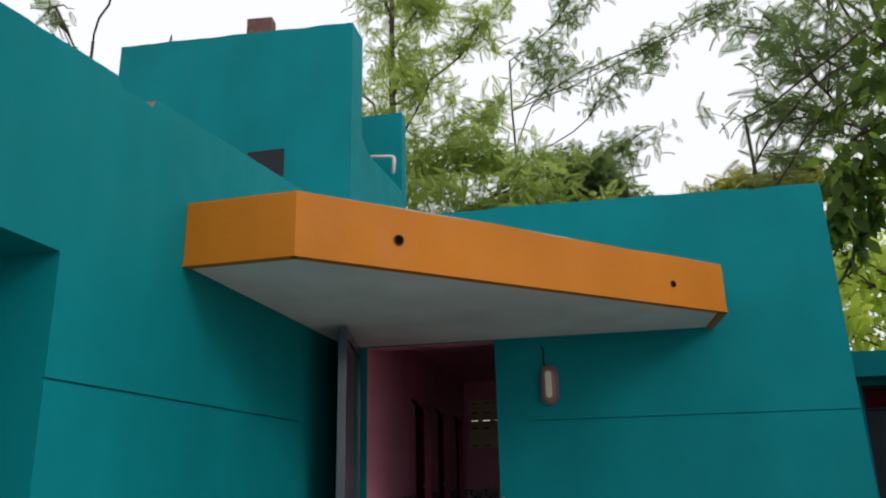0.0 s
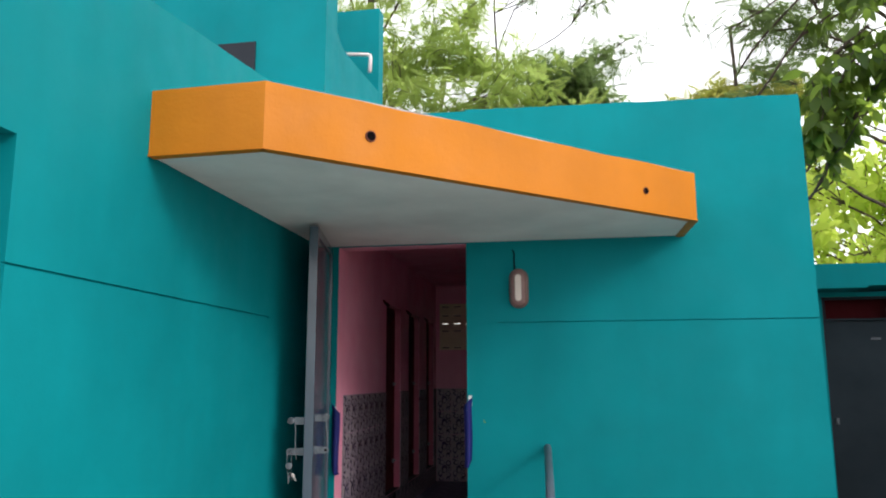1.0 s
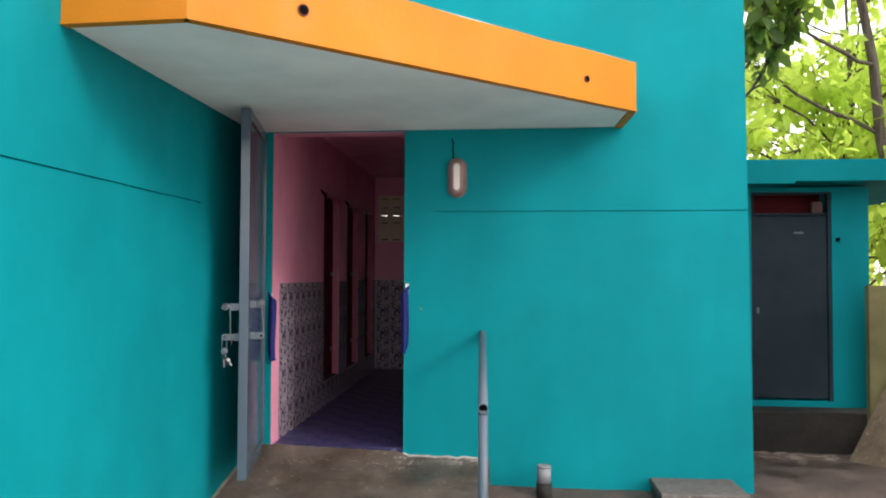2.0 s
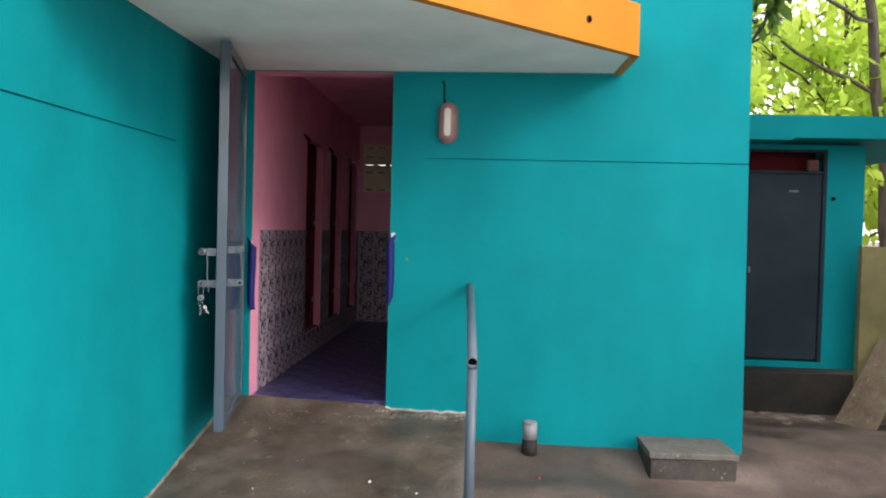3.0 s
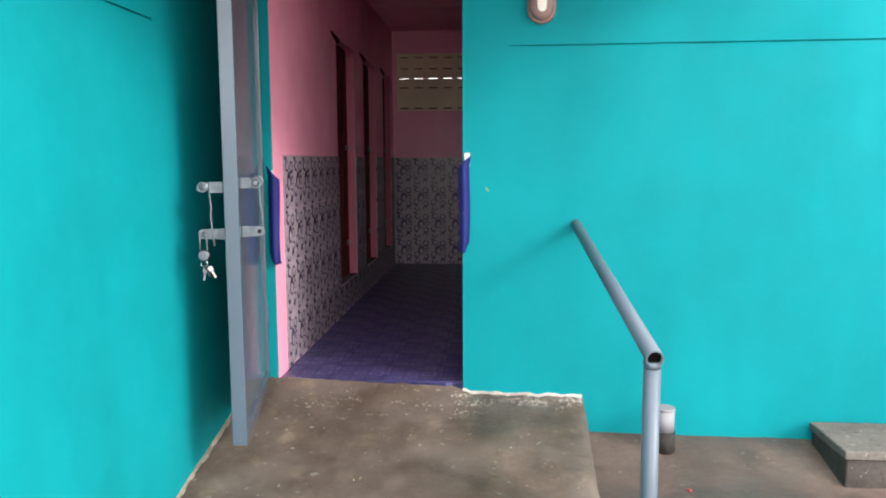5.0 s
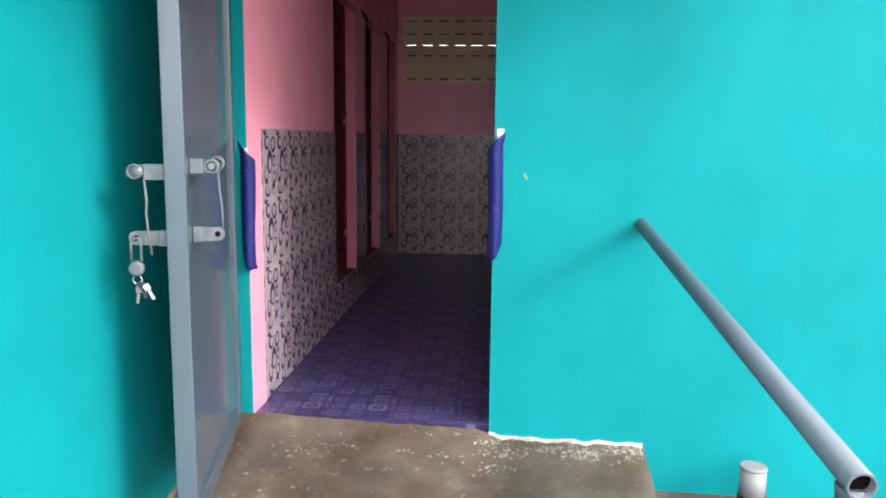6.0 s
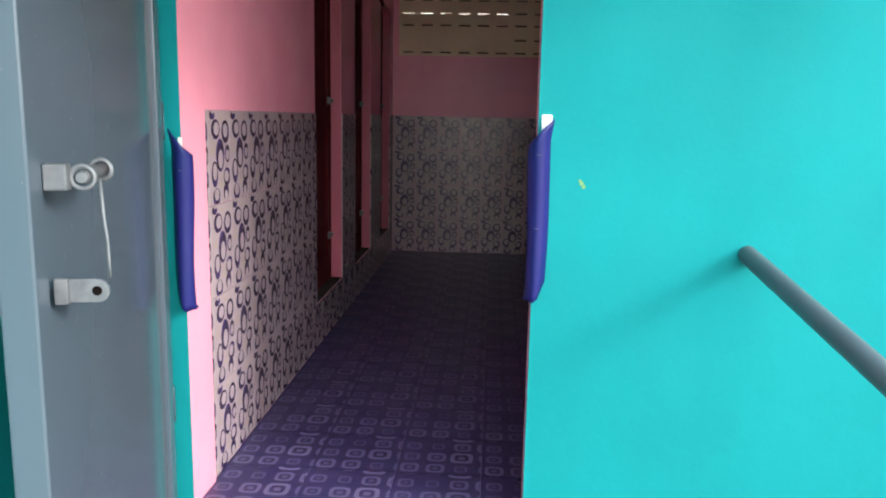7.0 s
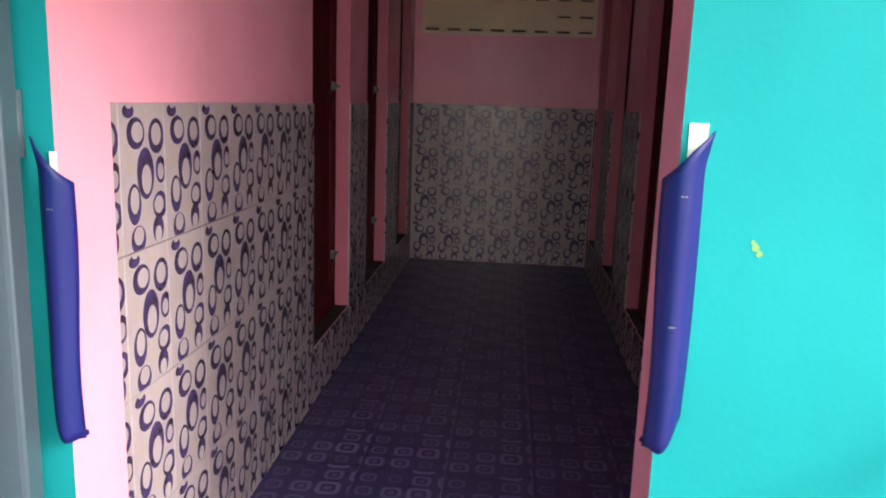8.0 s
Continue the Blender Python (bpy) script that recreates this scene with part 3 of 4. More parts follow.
# rounded plaster fillets in the heads of the door openings, and the horn of each wooden frame head
for doors, x, s in ((DOORS_L, HALL_L, -1), (DOORS_R, HALL_R, 1)):
    for a, b in doors:
        bm = bmesh.new()
        r = 0.10
        arc = [(b - r + r * math.sin(k * math.pi / 16), DOOR_Z1 - r + r * math.cos(k * math.pi / 16)) for k in range(9)]
        outline = arc + [(b + 0.0005, DOOR_Z1 - r), (b + 0.0005, DOOR_Z1 + 0.0005), (b - r, DOOR_Z1 + 0.0005)]
        A = [bm.verts.new((x - s * 0.001, y, z)) for y, z in outline]
        B = [bm.verts.new((x + s * 0.062, y, z)) for y, z in outline]
        bm.faces.new(A)
        bm.faces.new(B[::-1])
        for k in range(len(outline)):
            j = (k + 1) % len(outline)
            bm.faces.new((A[k], B[k], B[j], A[j]))
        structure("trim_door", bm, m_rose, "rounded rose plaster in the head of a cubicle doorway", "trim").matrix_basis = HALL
        bm = bmesh.new()
        tube(bm, [(x, a + 0.06, DOOR_Z1 - 0.015), (x, a - 0.06, DOOR_Z1 - 0.002), (x, a - 0.14, DOOR_Z1 + 0.012), (x, a - 0.17, DOOR_Z1 + 0.02)], [0.02, 0.017, 0.012, 0.006], 8)
        structure("trim_head", bm, m_maroon, "dark wooden horn of a cubicle door frame", "trim").matrix_basis = HALL

# ventilator blocks in the end wall
vent = thing("ventilator", "cream cement ventilator panel with rows of narrow slots", "ventilator")
vent.matrix_basis = HALL @ pose(VX0, HALL_END - 0.012, VZ0)
W, Hh = VX1 - VX0, VZ1 - VZ0
cols = 8
pitch = W / cols
rows = (0.030, 0.262, 0.364, 0.474, 0.600)
slots, shut = [], []
for k in range(cols):
    for r_, zc in enumerate(rows if k < 6 else (0.030, 0.140, 0.262, 0.364, 0.474, 0.600)):
        u0, u1 = k * pitch + 0.032, (k + 1) * pitch - 0.032
        h_ = 0.0045 if zc == 0.364 and k < 6 else 0.0085
        slots.append((u0, u1, zc - h_, zc + h_))
        if not (k < 6 and zc == 0.364):
            shut.append((u0 - 0.01, u1 + 0.01, zc - 0.02, zc + 0.02))
bm = bmesh.new()
pierced(bm, "y", 0, 0.06, 0.002, W - 0.002, 0, Hh, slots)
part("panel", bm, m_cream, vent)
# added dark planes behind the unlit slots, keeping daylight out of them
for u0, u1, z0, z1 in shut:
    bm = bmesh.new()
    box(bm, u0, u1, 0.061, 0.07, z0, z1)
    part("slot_blackout", bm, m_plinth, vent)

# ---- grey steel door, folded back against the side wall ----
door = thing("steel_door", "grey enamelled steel entrance door standing open along the side wall", "door", (-2.207, 5.965, 0.065))
door.matrix_basis = pose(-2.207, 5.965, 0.065, 0, 0, -90 + 12.4)
# local: x runs from hinge to free edge, -y is towards the side wall
DW, DH, DT = 0.965, 2.385, 0.06
for nm, x0, x1, z0, z1 in (("stile", 0, 0.06, 0, DH), ("stile", DW - 0.06, DW, 0, DH), ("cross_rail", 0.06, DW - 0.06, 0, 0.07),
                           ("cross_rail", 0.06, DW - 0.06, DH - 0.07, DH)):
    bm = bmesh.new()
    box(bm, x0, x1, -DT, 0, z0, z1, 0.004)
    part(nm, bm, m_grey, door)
bm = bmesh.new()
box(bm, 0.055, DW - 0.055, -0.045, -0.012, 0.06, DH - 0.06)
part("sheet", bm, m_grey, door, "glossy grey steel sheet")
for zz in (0.3, 1.15, 2.05):
    bm = bmesh.new()
    tube(bm, [(-0.012, -0.01, zz), (-0.012, -0.01, zz + 0.11)], 0.012, 10)
    part("hinge", bm, m_grey, door)
# latch: on either side of the leaf a bracket with a bolt above, and a flat hasp plate below, joined by a bent wire
def hasp_plate(x, y0, y1, zc, h, label):
    """A flat strap standing out from the leaf, in the plane across it, with a rounded end and a hole."""
    sg = 1 if y1 > y0 else -1
    r, t = h / 2, 0.005
    cy = y1 - sg * r
    outer = [(y0, zc - r)] + [(cy + sg * r * math.sin(k * math.pi / 10), zc - r * math.cos(k * math.pi / 10)) for k in range(11)] + [(y0, zc + r)]
    bm = bmesh.new()
    A = [bm.verts.new((x, y, z)) for y, z in outer]
    B = [bm.verts.new((x - t, y, z)) for y, z in outer]
    bm.faces.new(A)
    bm.faces.new(B[::-1])
    for k in range(len(outer)):
        j = (k + 1) % len(outer)
        bm.faces.new((A[k], B[k], B[j], A[j]))
    # the strap's folded foot on the leaf
    lo, hi = sorted((y0 + sg * 0.0003, y0 + sg * 0.024))
    box(bm, x + 0.0003, x + 0.010, lo, hi, zc - r * 1.12, zc + r * 1.12, 0.002)
    plate = part("latch_plate", bm, m_zinc, door, label)
    # the hole is a black disc, its shade put into the colour
    bm = bmesh.new()
    tube(bm, [(x + 0.0002, cy, zc), (x + 0.0012, cy, zc)], r * 0.42, 12)
    part("bolt_hole", bm, m_black, plate)


def ring_across(x, yc, zc, r, wire, parent, name="eye_ring"):
    bm = bmesh.new()
    tube(bm, [(x, yc + r * math.cos(k * math.pi / 8), zc + r * math.sin(k * math.pi / 8)) for k in range(17)], wire, 8, False)
    part(name, bm, m_zinc, parent)


hasp_plate(DW - 0.085, 0.0, 0.092, 0.912, 0.042, "dull zinc hasp plate with a bolt hole")
hasp_plate(DW - 0.025, -DT, -DT - 0.112, 0.908, 0.042, "dull zinc hasp plate with a bolt hole")
# room side: bracket, bolt seen end on, loop at its far end, wire
bm = bmesh.new()
box(bm, DW - 0.085, DW - 0.055, 0.0005, 0.040, 1.094, 1.140, 0.003)
up = part("latch_bracket", bm, m_zinc, door, "dull zinc latch bracket")
bm = bmesh.new()
tube(bm, [(DW - 0.190, 0.060, 1.122), (DW - 0.075, 0.060, 1.116)], 0.0125, 14)
tube(bm, [(DW - 0.0748, 0.060, 1.116), (DW - 0.069, 0.060, 1.116)], [0.0125, 0.009], 14)
part("bolt", bm, m_zinc, up)
ring_across(DW - 0.078, 0.060, 1.116, 0.020, 0.0045, up)
ring_across(DW - 0.180, 0.060, 1.122, 0.019, 0.0045, up)
bm = bmesh.new()
tube(bm, [(DW - 0.150, 0.066, 1.110), (DW - 0.150, 0.070, 1.03), (DW - 0.142, 0.076, 1.000), (DW - 0.140, 0.078, 0.955), (DW - 0.140, 0.078, 0.925)], 0.0032, 8)
part("wire", bm, m_zinc, up)
# wall side: bracket with a beaked bolt end, wire, and the plate that carries the padlock
bm = bmesh.new()
box(bm, DW - 0.040, DW - 0.012, -DT - 0.060, -DT - 0.0005, 1.078, 1.124, 0.003)
arm = part("latch_bracket", bm, m_zinc, door, "dull zinc latch bracket")
bm = bmesh.new()
tube(bm, [(DW - 0.03, -DT - 0.0605, 1.104), (DW - 0.03, -DT - 0.085, 1.102), (DW - 0.03, -DT - 0.112, 1.092)], [0.020, 0.018, 0.006], 12)
part("bolt_end", bm, m_zinc, arm)
ring_across(DW - 0.018, -DT - 0.086, 1.102, 0.019, 0.004, arm)
bm = bmesh.new()
tube(bm, [(DW - 0.01, -DT - 0.058, 1.078), (DW - 0.008, -DT - 0.052, 1.017), (DW - 0.01, -DT - 0.056, 0.986), (DW - 0.008, -DT - 0.050, 0.916),
          (DW - 0.01, -DT - 0.044, 0.861)], 0.004, 8)
part("wire", bm, m_zinc, arm)
px, py = DW - 0.020, -DT - 0.091
lock = thing("padlock", "dull metal padlock with keys hanging from the door hasp", "padlock")
lock.matrix_basis = door.matrix_basis @ pose(px, py, 0.886)
bm = bmesh.new()
tube(bm, [(-0.0, -0.014, -0.045), (0, -0.014, 0.008), (0, -0.008, 0.022), (0, 0.008, 0.022), (0, 0.014, 0.008), (0, 0.014, -0.045)], 0.004, 8)
part("shackle", bm, m_zinc, lock)
bm = bmesh.new()
tube(bm, [(-0.013, 0, -0.066), (-0.010, 0, -0.066), (0.010, 0, -0.066), (0.013, 0, -0.066)], [0.016, 0.022, 0.022, 0.016], 18)
part("lock_body", bm, m_zinc, lock)
keys = [((0.0, 0.010, -0.115), 15, m_grey_dark), ((0.004, 0.026, -0.122), 28, m_bright), ((-0.004, 0.002, -0.13), -8, m_zinc)]
for c, tilt, mk in keys:
    bm = bmesh.new()
    box(bm, -0.0012, 0.0012, -0.009, 0.009, -0.010, 0.010, 0.0005)
    box(bm, -0.0012, 0.0012, -0.004, 0.004, -0.042, -0.0121)
    k = part("key", bm, mk, lock)
    k.matrix_basis = pose(*c, tilt, 0, 15)
bm = bmesh.new()
tube(bm, [(0, 0.0 + 0.013 * math.sin(a), -0.100 + 0.013 * math.cos(a)) for a in [i * math.pi / 6 for i in range(13)]], 0.0016, 6, False)
part("key_ring", bm, m_bright, lock)


# ---- blue film strips wrapped on both door jambs ----
def jamb_strip(edge_x, s, z_lo, z_hi, tab):
    """s: +1 the wall lies to +x of the doorway edge, -1 to -x."""
    d = thing("film_strip", "glossy blue-violet plastic film strip curled along the doorway edge", "plastic strip", (edge_x, WALL_Y, z_lo),
              "doorway strips")
    H = z_hi - z_lo
    bm = bmesh.new()
    nu, nv = 14, 30
    prof = []
    for i in range(nu + 1):
        t = i / nu
        x = -0.016 + 0.056 * t
        y = -0.006 - 0.024 * math.sin(math.pi * min(1, t * 1.05)) ** 0.8
        prof.append((x, y))
    g = []
    for j in range(nv + 1):
        row = []
        for i, (x, y) in enumerate(prof):
            t = i / nu
            lo = 0.035 * max(0, t - 0.35) ** 1.5 * 3 + 0.004 * math.sin(t * 9)
            hi = H - 0.075 * (1 - t)
            v = j / nv
            z = lo + (hi - lo) * v
            curl = 0.006 * math.sin(v * 7 + t * 2) + (0.012 * (v - 0.9) * 10 * t if v > 0.9 else 0)
            xs = x * (1 + 0.12 * (v - 0.5)) + 0.003 * math.sin(v * 5)
            if v > 0.88:
                xs += 0.009 * max(0.0, t - 0.6) / 0.4 * (v - 0.88) / 0.12
            row.append(bm.verts.new((s * xs, y - curl * 0.5 - 0.004, z)))
        g.append(row)
    for j in range(nv):
        for i in range(nu):
            bm.faces.new((g[j][i], g[j][i + 1], g[j + 1][i + 1], g[j + 1][i])).smooth = True
    film = part("film", bm, m_blue, d)
    so = film.modifiers.new("thick", "SOLIDIFY")
    so.thickness = 0.0025
    # curled lower lip
    bm = bmesh.new()
    tube(bm, [(s * -0.018, -0.006, 0.010), (s * 0.004, -0.030, 0.004), (s * 0.020, -0.026, 0.012)], [0.005, 0.007, 0.004], 8)
    part("curled_lip", bm, m_blue, d)
    bm = bmesh.new()
    x0, x1 = sorted((s * 0.014, s * (0.042 if s > 0 else 0.026)))
    box(bm, x0, x1, -0.004, -0.001, H - 0.06, H + tab)
    part("tape", bm, m_white, d, "white paper tape tab")
    for zz in ((0.21, H - 0.10) if s > 0 else (H - 0.12,)):
        bm = bmesh.new()
        x0, x1 = sorted((s * 0.004, s * 0.014))
        box(bm, x0, x1, -0.0385, -0.036, zz, zz + 0.002)
        part("crease", bm, m_zinc, d)


jamb_strip(OPEN_R - 0.004, 1, 0.785, 1.300, 0.010)
jamb_strip(OPEN_L + 0.018, -1, 0.715, 1.250, -0.026)

# ---- handrail ----
rail = thing("handrail", "grey painted steel pipe handrail running from the wall to a post", "handrail")
P0, P1 = Vector((-0.553, WALL_Y - 0.001, 0.938)), Vector((-0.456, 4.178, 0.698))
d = (P1 - P0).normalized()
bm = bmesh.new()
R = 0.026
outer = tube(bm, [P0, P0.lerp(P1, 0.5), P1], R, 20, caps=False)
inner = tube(bm, [P0 + d * 0.2, P1], R - 0.004, 20, caps=False)
a, b = outer[-1], inner[-1]
# nearest pairing of the two end rings
for k in range(20):
    bm.faces.new((a[k], a[(k + 1) % 20], b[(k + 1) % 20], b[k]))
bm.faces.new(inner[0])
part("top_pipe", bm, m_rail, rail)
# black plug for the shaded hollow of the pipe end
bm = bmesh.new()
tube(bm, [P1 + d * -0.022, P1 + d * -0.018], R - 0.0045, 16)
part("bore", bm, m_black, rail)
post_top = P1 - d * 0.035
bm = bmesh.new()
tube(bm, [(post_top.x, post_top.y, -0.32), (post_top.x, post_top.y, post_top.z - 0.022)], 0.0255, 18)
tube(bm, [(post_top.x, post_top.y, post_top.z - 0.04), (post_top.x, post_top.y, post_top.z - 0.018)], [0.0255, 0.028], 18)
part("post", bm, m_rail, rail)

# ---- oval bulkhead lamp ----
lamp = thing("bulkhead_lamp", "brown-pink oval bulkhead wall lamp, unlit", "wall lamp", (-0.742, WALL_Y, 2.107))


def stadium(bm, hw, hh, y0, y1, shrink=0.0, seg=10):
    def ring(k, y):
        pts = []
        r = hw - k
        for c, a0 in ((hh - hw, 0), (-(hh - hw), math.pi)):
            for i in range(seg + 1):
                a = a0 + math.pi * i / seg
                pts.append(bm.verts.new((r * math.cos(a), y, c + r * math.sin(a))))
        return pts
    rows_ = [ring(0, y0), ring(0, y0 + (y1 - y0) * 0.6), ring(shrink * 0.4, y0 + (y1 - y0) * 0.88), ring(shrink, y1)]
    n = len(rows_[0])
    for r0, r1 in zip(rows_, rows_[1:]):
        for i in range(n):
            bm.faces.new((r0[i], r0[(i + 1) % n], r1[(i + 1) % n], r1[i])).smooth = True
    bm.faces.new(rows_[0])
    bm.faces.new(rows_[-1])


bm = bmesh.new()
stadium(bm, 0.072, 0.150, -0.0005, -0.030, 0.008)
part("base", bm, m_lampbody, lamp)
bm = bmesh.new()
stadium(bm, 0.060, 0.135, -0.0305, -0.075, 0.028)
part("cover", bm, m_lampbody, lamp)
bm = bmesh.new()
stadium(bm, 0.024, 0.100, -0.0752, -0.082, 0.005)
part("lens", bm, m_lampglass, lamp, "pale frosted glass strip")
bm = bmesh.new()
tube(bm, [(-0.030, -0.004, 0.148), (-0.034, -0.005, 0.22), (-0.030, -0.004, 0.27), (-0.045, -0.005, 0.30)], 0.005, 8)
part("cable", bm, m_black, lamp)

# ---- step block, pipe stub ----
blk = thing("cement_block", "rough grey cement step block against the wall", "step", (0.955, 5.775, -0.285), rz=2.0)
# body in a darker cement than the top slab
bm = bmesh.new()
box(bm, -0.28, 0.28, -0.195, 0.20, 0.0, 0.160, 0.008)
bmesh.ops.subdivide_edges(bm, edges=[e for e in bm.edges if e.calc_length() > 0.08], cuts=5, use_grid_fill=True)
for v in bm.verts:
    v.co += 0.006 * Vector((noise.noise(v.co * 9), noise.noise(v.co * 9 + Vector((7, 0, 0))), 0.6 * noise.noise(v.co * 9 + Vector((0, 7, 0)))))
part("body", bm, m_block_dark, blk)
bm = bmesh.new()
box(bm, -0.29, 0.29, -0.205, 0.205, 0.1615, 0.203, 0.006)
bmesh.ops.subdivide_edges(bm, edges=[e for e in bm.edges if e.calc_length() > 0.08], cuts=5, use_grid_fill=True)
for v in bm.verts:
    v.co += 0.004 * Vector((noise.noise(v.co * 11), noise.noise(v.co * 11 + Vector((7, 0, 0))), 0.5 * noise.noise(v.co * 8 + Vector((0, 7, 0)))))
part("top_slab", bm, m_block, blk)

stub = thing("pipe_stub", "white plastic pipe stub with a near-black collar, beside the wall", "pipe", (-0.10, 5.855, -0.235))
# lower part of the stub, much darker than the pipe
bm = bmesh.new()
tube(bm, [(0, 0, 0), (0, 0, 0.125)], [0.058, 0.054], 18)
part("collar", bm, m_plinth, stub, "near-black cement collar")
bm = bmesh.new()
tube(bm, [(0, 0, 0.1255), (0, 0, 0.236)], 0.050, 20)
tube(bm, [(0, 0, 0.2365), (0, 0, 0.248)], [0.053, 0.049], 20)
part("pipe", bm, m_stub, stub)

# ---- whitewash drips at the foot of the wall, along the slab ----
rng = random.Random(4)
bm = bmesh.new()
x = OPEN_R
prev = None
while x < RX1 + 0.005:
    zt = ramp_z(x, RY1) + 0.009 + 0.004 * rng.random()
    dep = 0.006 + 0.010 * rng.random() ** 2
    cur = [bm.verts.new((x, WALL_Y - 0.0005, zt)), bm.verts.new((x, WALL_Y - dep, ramp_z(x, RY1 - dep) + 0.004)),
           bm.verts.new((x, WALL_Y - dep - 0.004, ramp_z(x, RY1 - dep) - 0.01))]
    if prev:
        for i in range(2):
            bm.faces.new((prev[i], cur[i], cur[i + 1], prev[i + 1]))
    prev = cur
    x += 0.022
tagged(new("whitewash_edge", mesh_of("whitewash_edge", bm, m_lime)), "white paint line where the wall meets the slab", "paint residue", kind="stuff")


bm = bmesh.new()
prev = None
y = 4.3
while y < 5.95:
    wx = LEFT_X + 0.0192 * (WALL_Y - y)
    wd = 0.006 + 0.010 * rng.random()
    zt = ramp_z(LEFT_X + 0.06, y) + 0.010 + 0.008 * rng.random()
    cur = [bm.verts.new((wx + 0.001, y, zt)), bm.verts.new((wx + wd, y, ramp_z(wx + wd, y) + 0.004)), bm.verts.new((wx + wd + 0.006, y, ramp_z(wx + wd, y) - 0.012))]
    if prev:
        for i in range(2):
            bm.faces.new((prev[i], cur[i], cur[i + 1], prev[i + 1]))
    prev = cur
    y += 0.025
tagged(new("whitewash_edge", mesh_of("whitewash_edge", bm, m_splash)), "thin pale paint line along the foot of the side wall", "paint residue", kind="stuff")


def blob_patch(name, centres, mat, label, category, zfun, thick=0.003):
    bm = bmesh.new()
    for cx, cy, r in centres:
        n = 7
        e = rng.uniform(0.25, 0.8)
        th = rng.uniform(0, math.pi)
        ring, top = [], []
        for k in range(n):
            a = 2 * math.pi * k / n
            rr = r * rng.uniform(0.6, 1.2)
            ox, oy = rr * math.cos(a), rr * e * math.sin(a)
            X, Y = cx + ox * math.cos(th) - oy * math.sin(th), cy + ox * math.sin(th) + oy * math.cos(th)
            ring.append(bm.verts.new((X, Y, zfun(X, Y) - 0.004)))
            top.append(bm.verts.new((cx + (X - cx) * 0.8, cy + (Y - cy) * 0.8, zfun(cx, cy) + thick)))
        bm.faces.new(top)
        for k in range(n):
            bm.faces.new((ring[k], ring[(k + 1) % n], top[(k + 1) % n], top[k]))
    return tagged(new(name, mesh_of(name, bm, mat)), label, category, kind="stuff")


fresh, spots = [], []
for k in range(34):
    cx, cy = rng.uniform(OPEN_R - 0.05, RX1 - 0.04), RY1 - 0.03 - abs(rng.gauss(0, 0.075))
    for _ in range(rng.randint(10, 26)):
        fresh.append((min(RX1 - 0.02, cx + rng.gauss(0, 0.03)), min(RY1 - 0.015, cy + rng.gauss(0, 0.022)), rng.choice((0.002, 0.003, 0.004, 0.006, 0.009))))
for k in range(9):
    cx, cy = rng.uniform(LEFT_X + 0.08, OPEN_R), RY1 - 0.05 - abs(rng.gauss(0, 0.10))
    for _ in range(rng.randint(4, 12)):
        spots.append((max(LEFT_X + 0.05, cx + rng.gauss(0, 0.05)), min(RY1 - 0.02, cy + rng.gauss(0, 0.03)), rng.choice((0.003, 0.005, 0.008, 0.012))))
for _ in range(90):
    spots.append((rng.uniform(LEFT_X + 0.1, RX1 - 0.02), RY1 - 0.03 - abs(rng.gauss(0, 0.30)), rng.choice((0.003, 0.005, 0.008, 0.014))))
for _ in range(20):
    spots.append((rng.uniform(LEFT_X + 0.1, RX1 - 0.02), rng.uniform(4.2, 5.6), rng.choice((0.003, 0.005, 0.009))))
blob_patch("fresh_splashes", fresh, m_splash_white, "white paint splashes on the slab along the wall", "paint residue", ramp_z, 0.002)
blob_patch("paint_splashes", spots, m_splash, "dried white paint splashes on the slab", "paint residue", ramp_z, 0.002)
blob_patch("litter", [(rng.uniform(-1.9, -0.7), rng.uniform(4.2, 5.3), rng.choice((0.006, 0.010, 0.016))) for _ in range(12)], m_chip,
           "pale chips and dry scraps lying on the slab", "litter", ramp_z, 0.006)
blob_patch("petals", [(rng.uniform(-0.4, 1.6), rng.uniform(4.2, 5.6), rng.choice((0.012, 0.018, 0.022))) for _ in range(9)], m_petal,
           "fallen red flower petals on the yard", "petals", ground_z, 0.010)

bm = bmesh.new()
for k, (dx, dz, r) in enumerate(((0, 0, 0.007), (0.006, -0.010, 0.005), (-0.005, 0.008, 0.004))):
    pts = []
    for q in range(9):
        a = 2 * math.pi * q / 9
        pts.append(bm.verts.new((-1.018 + dx + r * rng.uniform(0.6, 1.2) * math.cos(a), WALL_Y - 0.001 - 0.0004 * k, 1.123 + dz + r * rng.uniform(0.7, 1.4) * math.sin(a))))
    bm.faces.new(pts)
tagged(new("paint_smudge", mesh_of("paint_smudge", bm, Mat("mustard smudge", 0.6).color((0.13, 0.27, 0.09)).m)), "small mustard smudge on the teal wall", "paint residue", kind="stuff")

# pale lumps give the strip of sun on the ground by their colour
blob_patch("rubble", [(rng.uniform(1.3, 3.3), 7.72 + 0.12 * rng.gauss(0, 1), rng.choice((0.02, 0.03, 0.05, 0.08))) for _ in range(90)], m_rubble,
           "pale mortar lumps along the foot of the outbuilding, for a sunlit strip", "rubble", ground_z, 0.012)

# ---- roof-top tank room ----
TX1 = -2.575
tank = thing("roof_tank_room", "teal plastered roof-top tank room with high end walls and a low side wall", "rooftop structure")
bm = bmesh.new()
z_top = 5.962
steps = 26
lo, hi, lo2, hi2 = [], [], [], []
for i in range(steps + 1):
    x = -5.245 + (TX1 + 5.245) * i / steps
    z = z_top + 0.115 * (1 - i / steps) + 0.012 * noise.noise((x * 4, 0, 0))
    for lst, y, zz in ((lo, 6.7, 3.02), (hi, 6.7, z), (lo2, 7.03, 3.02), (hi2, 7.03, z)):
        lst.append(bm.verts.new((x, y, zz)))
